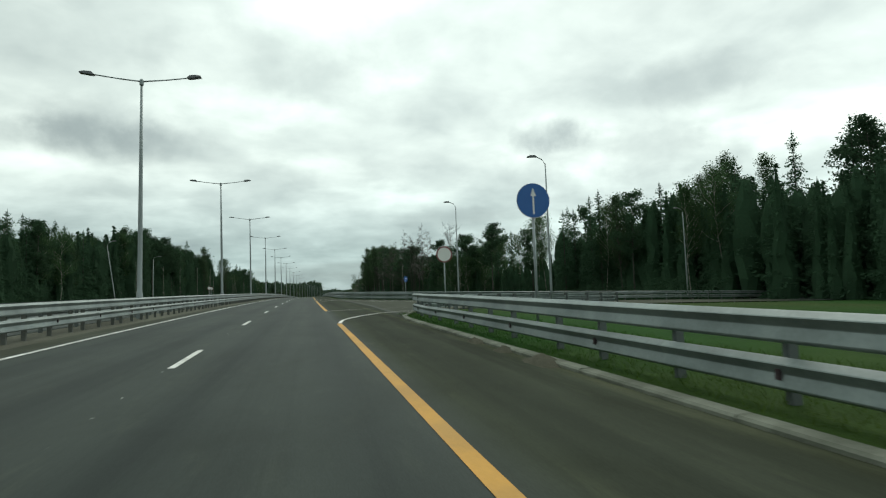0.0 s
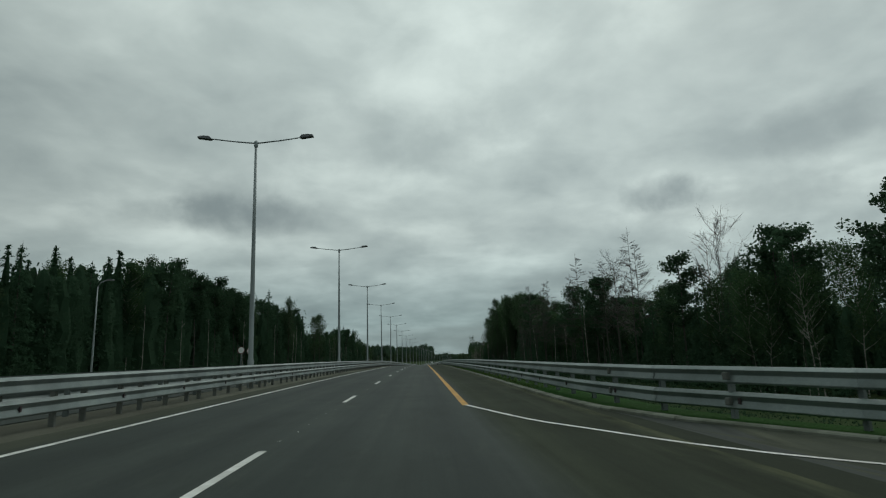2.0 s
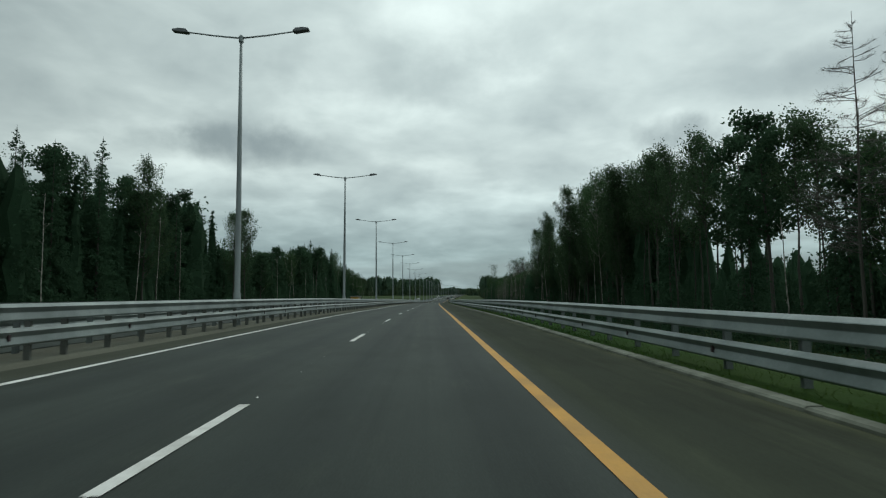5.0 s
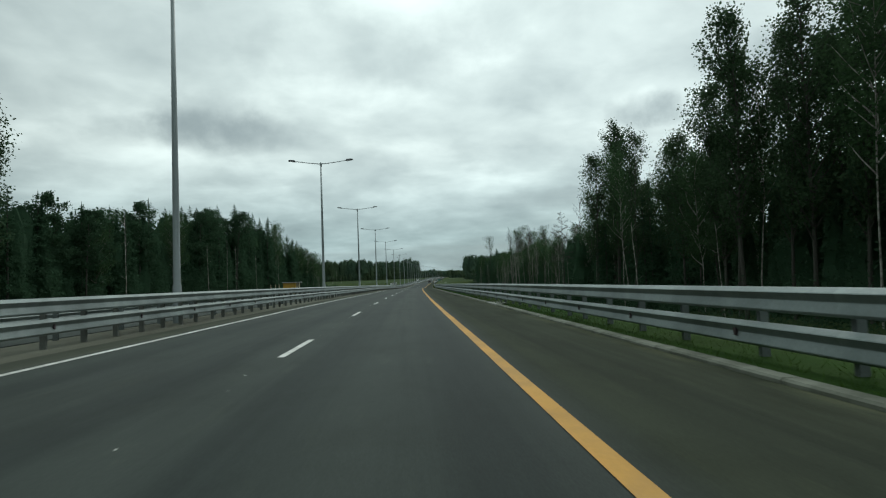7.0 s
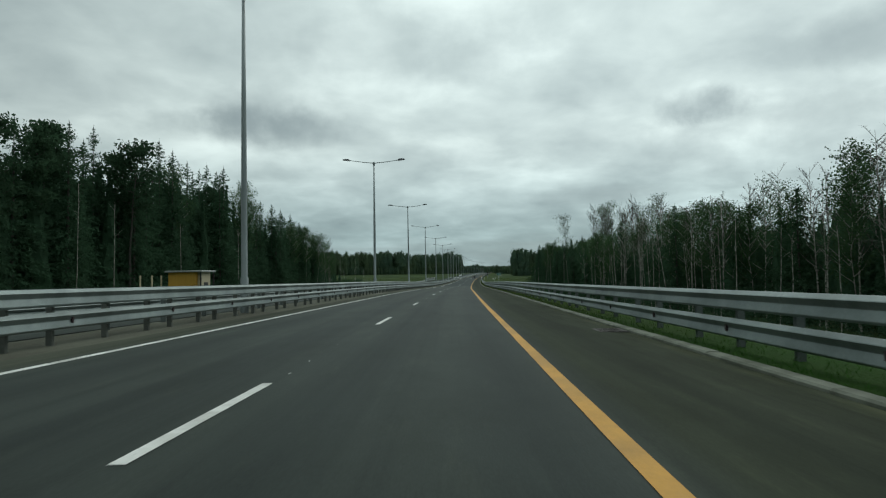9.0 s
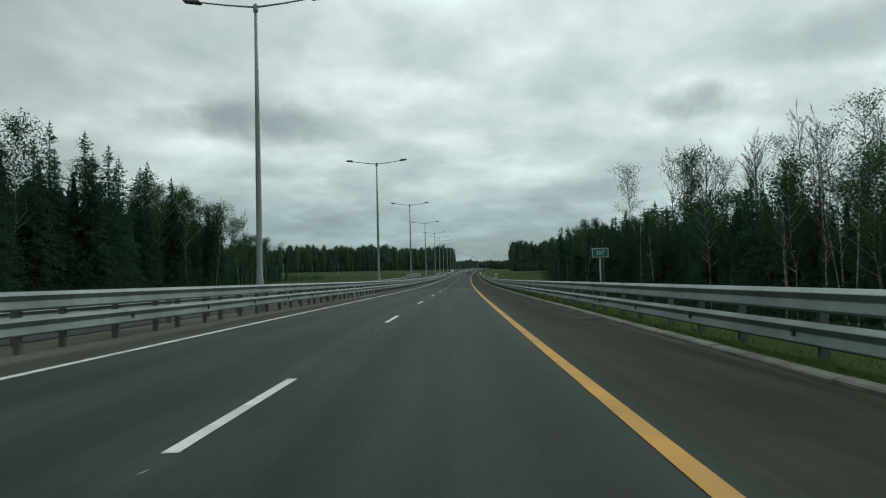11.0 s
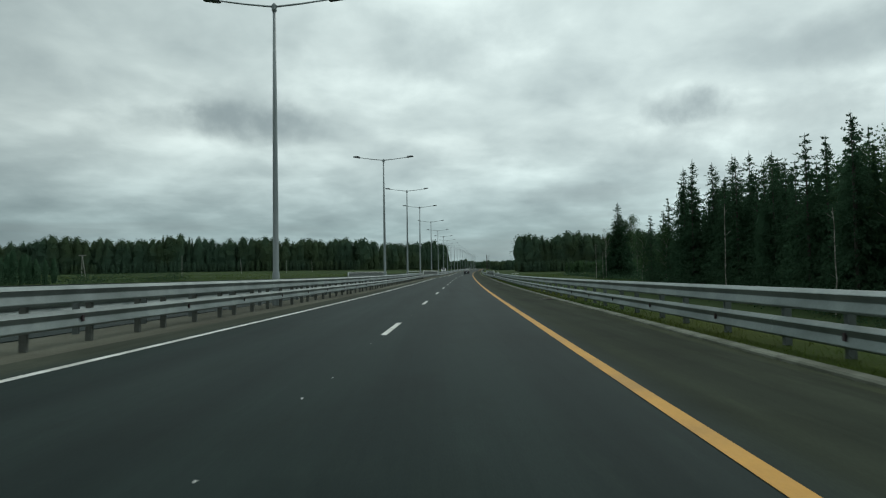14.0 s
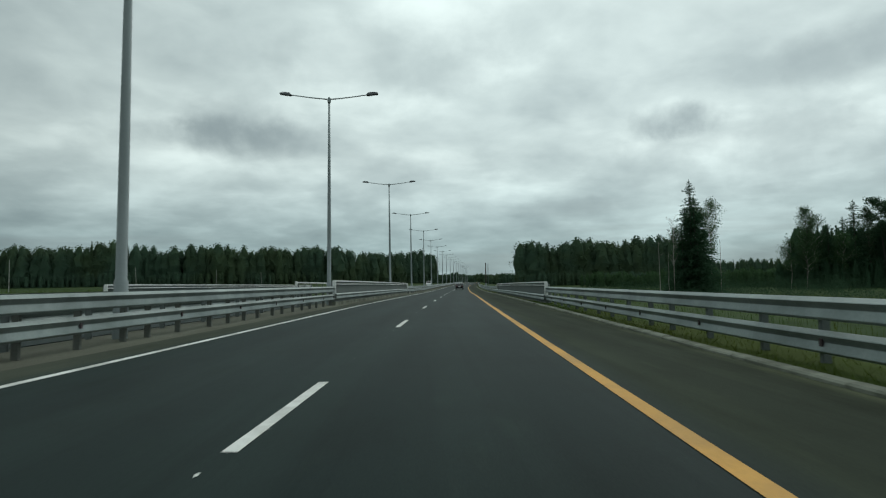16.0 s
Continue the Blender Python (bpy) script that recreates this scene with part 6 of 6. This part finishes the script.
def far_tree(seed, conifer):
    """A full, close crown for woods seen across the meadow: small sprays on a rounded shell, over a dark inside."""
    r = np.random.default_rng(seed + 200)
    if conifer:
        return np.concatenate([core(r, True, 0.6), boughs(r, 17, 6, 3, 0.15, 0.022, 0.3)])
    n = 330
    f = 1.0 - r.random(n) * 0.97
    wide = 0.128 * np.sin(math.pi * (0.16 + 0.835 * f) ** 0.9) ** 0.45
    lobes = 1.0 + 0.20 * np.sin(3 * 2 * math.pi * r.random() + 13 * f) * np.sin(5 * f + 2 * math.pi * r.random())
    a = r.uniform(0, 2 * math.pi, n)
    wide = wide * lobes * (1.0 + 0.18 * np.sin(3 * a + 9 * f)) * r.uniform(0.72, 1.02, n)
    p = np.stack([wide * np.cos(a), wide * np.sin(a), 0.03 + 0.92 * f + r.normal(size=n) * 0.012], 1)
    return np.concatenate([core(r, False, 0.72), rot_cards(r, p, 0.024, 0.75)])


FAR = [far_tree(i, c) for i, c in enumerate((True, True, True, False, False, False))]


def belt(name, label, spots, conifer_share, mat, low, near=None, girth=1.0):
    """spots: (u, s, height). One mesh."""
    r = np.random.default_rng(len(spots))
    parts = []
    for u, s, h in spots:
        builds = FINE if near is not None and near(u, s) else low
        conifer = r.random() < conifer_share
        v = builds[int(r.integers(0, 3)) + (0 if conifer else 3)]
        a = r.uniform(0, 2 * math.pi)
        c, d = math.cos(a), math.sin(a)
        p = at(u, min(s, 1000), 0)
        h *= 1.0 + 0.22 * noise.noise(Vector((u * 0.035, s * 0.035, 7.0)))
        wide = (girth * 0.85 + 0.15 if conifer else girth) * h * r.uniform(0.8, 1.25)
        zz = base_z(u, s) + (line_z(s) - line_z(min(s, 1000)))
        w = np.stack([(v[:, 0] * c - v[:, 1] * d) * wide + p.x, (v[:, 0] * d + v[:, 1] * c) * wide + s, v[:, 2] * h + p.z + zz], 1)
        parts.append(w)
    ob = new(name, quads_mesh(name, np.concatenate(parts), mat))
    tagged(ob, label, "wood", kind="stuff")


def fill(s0, s1, u0, u1, h0, h1, gap, seed):
    r = random.Random(seed)
    out = []
    s = s0
    while s < s1:
        u = u0
        while u < u1:
            f = (s - s0) / max(s1 - s0, 1)
            out.append((u + r.uniform(-0.5, 0.5) * gap, s + r.uniform(-0.5, 0.5) * gap, (h0 + (h1 - h0) * f) * r.uniform(0.8, 1.1)))
            u += gap
        s += gap
    return out


def wood(s0, s1, near, far, h0, h1, seed):
    """Close rows along the edge of a wood, wider ones behind them."""
    side = 1 if far > near else -1
    rim = near + side * 5.6
    return fill(s0, s1, min(near, rim), max(near, rim), h0, h1, 2.7, seed) + fill(s0, s1, min(rim, far), max(rim, far), h0, h1, 4.2, seed + 100)


belt("wood_belt", "dense dark mixed wood behind the front trees beside the verge",
     wood(25, 112, 58, 84, 17, 16, 1) + wood(98, 172, 33, 50, 8.0, 9.0, 2) + wood(172, 186, 33, 50, 9, 9.5, 3) + fill(186, 236, 33, 48, 6.5, 7.5, 3.0, 40) + wood(236, 266, 33, 50, 17, 16, 4) + wood(266, 303, 34, 50, 11, 11.5, 41)
     + wood(306, 328, 29.5, 48, 12.0, 11.0, 42) + wood(328, 398, 30.5, 48, 9.8, 9.6, 5) + wood(398, 470, 31, 48, 10, 13, 6) + wood(470, 530, 32, 52, 13, 12, 7), 0.5, M_NEEDLE, COARSE, lambda u, s: u < 36.5 or (s < 112 and u < 63))
belt("wood_belt", "dense dark mixed wood beyond the opposite carriageway",
     wood(40, 150, -42, -60, 12.5, 17.5, 8) + wood(150, 270, -42, -60, 18.6, 19.5, 9) + wood(270, 308, -42, -60, 14.3, 13.8, 20) + wood(308, 336, -42, -60, 15.0, 17.5, 22) + wood(336, 400, -42, -60, 18.5, 20.5, 10) + wood(400, 458, -44, -62, 17.5, 14, 11),
     0.6, M_NEEDLE, COARSE, lambda u, s: u > -47.5)


def along_line(points, depth, gap, h, seed, spread=(0.84, 1.05)):
    r = random.Random(seed)
    out = []
    for (u0, s0), (u1, s1) in zip(points[:-1], points[1:]):
        d = Vector((u1 - u0, s1 - s0))
        n = Vector((d.y, -d.x)).normalized()
        if n.y < 0 and abs(d.x) > abs(d.y):
            n = -n
        k = int(d.length / gap)
        for i in range(k):
            for j in range(int(depth / gap)):
                p = Vector((u0, s0)) + d * (i / k) + n * (j * gap)
                out.append((p.x + r.uniform(-0.5, 0.5) * gap, p.y + r.uniform(-0.5, 0.5) * gap, h * r.uniform(*spread)))
    return out


belt("wood_belt", "far dark mixed wood across the meadow", along_line([(-480, 800), (-300, 840), (-150, 880), (-95, 915), (-62, 968), (-38, 1010)], 14, 4.2, 25.0, 12)
     + along_line([(-480, 794), (-300, 834), (-150, 872), (-95, 906), (-62, 958), (-38, 1000)], 8, 2.8, 8, 61) + fill(1010, 1300, -64, -36, 20, 21, 7, 13), 0.1, M_FAR, FAR, girth=1.75)
belt("wood_belt", "far dark wood standing across the open meadow", along_line([(34, 880), (80, 884), (150, 890)], 14, 4.2, 29.5, 14)
     + along_line([(30, 872), (90, 862), (160, 866)], 10, 2.6, 8, 22) + along_line([(150, 1000), (420, 1010)], 18, 6, 18, 17), 0.1, M_FAR, FAR, girth=1.75)
belt("wood_belt", "dark mixed wood at the far corner of the meadow", along_line([(109, 693), (190, 687)], 14, 2.7, 20.5, 16) + along_line([(190, 686), (300, 672)], 12, 5, 22, 24) + along_line([(98, 690), (118, 682), (180, 678)], 5, 2.4, 9, 25),
     0.5, M_NEEDLE, COARSE, lambda u, s: u < 160, girth=1.25)
belt("shrub_belt", "rough green shrubs across the back of the meadow", along_line([(58, 800), (95, 765), (128, 715)], 16, 2.8, 7.6, 21, (0.55, 1.05)), 0.0, M_LEAF, FAR, girth=1.9)
belt("wood_belt", "distant wooded hills along the horizon", along_line([(-900, 1500), (-300, 1450), (-60, 1400)], 36, 10, 20, 18) + along_line([(-60, 1390), (40, 1345), (160, 1330)], 60, 5, 16.5, 19) + along_line([(160, 1330), (420, 1380), (900, 1450)], 40, 8, 18, 23)
     + along_line([(-700, 2300), (0, 2500), (700, 2300)], 40, 20, 30, 20), 0.3, M_FAR, COARSE, girth=1.7)

belt("shrub_belt", "dense dark green shrubs between the wood and the meadow", fill(456, 486, -78, -46, 7.0, 6.5, 2.3, 51) + fill(486, 530, -84, -52, 6.2, 4.5, 2.4, 52), 0.1, M_NEEDLE, COARSE, lambda u, s: u > -54)

# undergrowth at the foot of the woods
r = np.random.default_rng(77)
def thicket(name, label, bands, count, size, mat, step=1.1):
    centres = []
    for s0, s1, u, h in bands:
        for s in np.arange(s0, s1, step):
            uu, hh = u + r.normal() * 0.8, h * r.uniform(0.4, 1.1)
            p = at(uu, float(s), base_z(uu, float(s)))
            centres.append(r.normal(size=(count, 3)) * np.array([0.8, 0.8, 0.33 * hh]) + np.array([p.x, p.y, p.z + 0.45 * hh]))
    tagged(new(name, quads_mesh(name, rot_cards(r, np.concatenate(centres), size, 0.5), mat)), label, "undergrowth", kind="stuff")


thicket("undergrowth", "tangled dark green undergrowth along the wood's edge",
        ((90, 536, 27.0, 4.0), (96, 536, 30.5, 5.0), (40, 460, -37, 3.0), (40, 460, -40, 4.6), (50, 110, 46, 3.6), (50, 110, 49, 5.0), (560, 720, 46, 2.2), (600, 740, 60, 3.6), (610, 730, 72, 4.2), (640, 720, 88, 4.6), (470, 560, -50, 2.2)), 120, 0.21, M_SHADE)
thicket("weeds", "low dark weeds and scrub on the slope below the verge", ((76, 470, 15.0, 0.9), (78, 470, 18.0, 1.4), (80, 480, 21.0, 2.0), (84, 490, 24.0, 2.8)), 60, 0.15, M_SHADE, 1.0)
# deep woods that nobody sees into from the road
belt("wood_belt", "wide dark wood stretching away from the road",
     fill(100, 530, 60, 170, 13, 13, 8.5, 31) + fill(30, 100, 88, 170, 17, 17, 8.5, 32) + fill(30, 455, -180, -70, 17, 17, 8.5, 33), 0.55, M_NEEDLE, COARSE)


# grass on the verges
def blades(name, label, spots, height, width, mat=M_GRASS):
    r = np.random.default_rng(5)
    pts = np.array([at(u, s, z)[:] for u, s, z in spots])
    n = len(pts)
    a = r.uniform(0, 2 * math.pi, n)
    w = np.stack([np.cos(a), np.sin(a), 0 * a], 1) * (width * (0.5 + r.random(n)))[:, None]
    tip = pts + np.stack([r.normal(size=n) * 0.06, r.normal(size=n) * 0.06, height * r.uniform(0.4, 1.2, n)], 1)
    verts = np.stack([pts - w, pts + w, tip + w * 0.15, tip - w * 0.15], 1).reshape(-1, 3)
    tagged(new(name, quads_mesh(name, verts, mat)), label, "grass", kind="stuff")


grass = random.Random(9)
spots = []
dry = []
for s in np.arange(76, 556, 0.010):
    d = grass.uniform(0.16, 2.6) if grass.random() < 0.8 else grass.uniform(0.14, 0.5)
    (spots if s + grass.uniform(-25, 25) < 330 else dry).append((6.15 + d, float(s), fall(6.15) + 0.025 - 0.02 * d))
for s in np.arange(-14, 17, 0.002):
    d = grass.uniform(0.25, 4.0)
    spots.append((6.2 + d, float(s), fall(6.15) + 0.02 - 0.02 * d))
blades("verge_grass", "short green grass blades on the verge behind the kerb", spots, 0.11, 0.007)
blades("verge_grass", "yellowing grass blades on the verge behind the kerb", dry, 0.13, 0.007, M_GRASS_DRY)
spots = []
for k in range(30000):
    s = grass.uniform(535, 760)
    u = grass.uniform(15, 70)
    spots.append((u, s, base_z(u, s) + 0.0))
for k in range(20000):
    s = grass.uniform(465, 700)
    u = grass.uniform(-90, -24)
    spots.append((u, s, base_z(u, s) + 0.0))
blades("meadow_grass", "long yellow-green meadow grass", spots, 0.6, 0.014, M_GRASS_DRY)
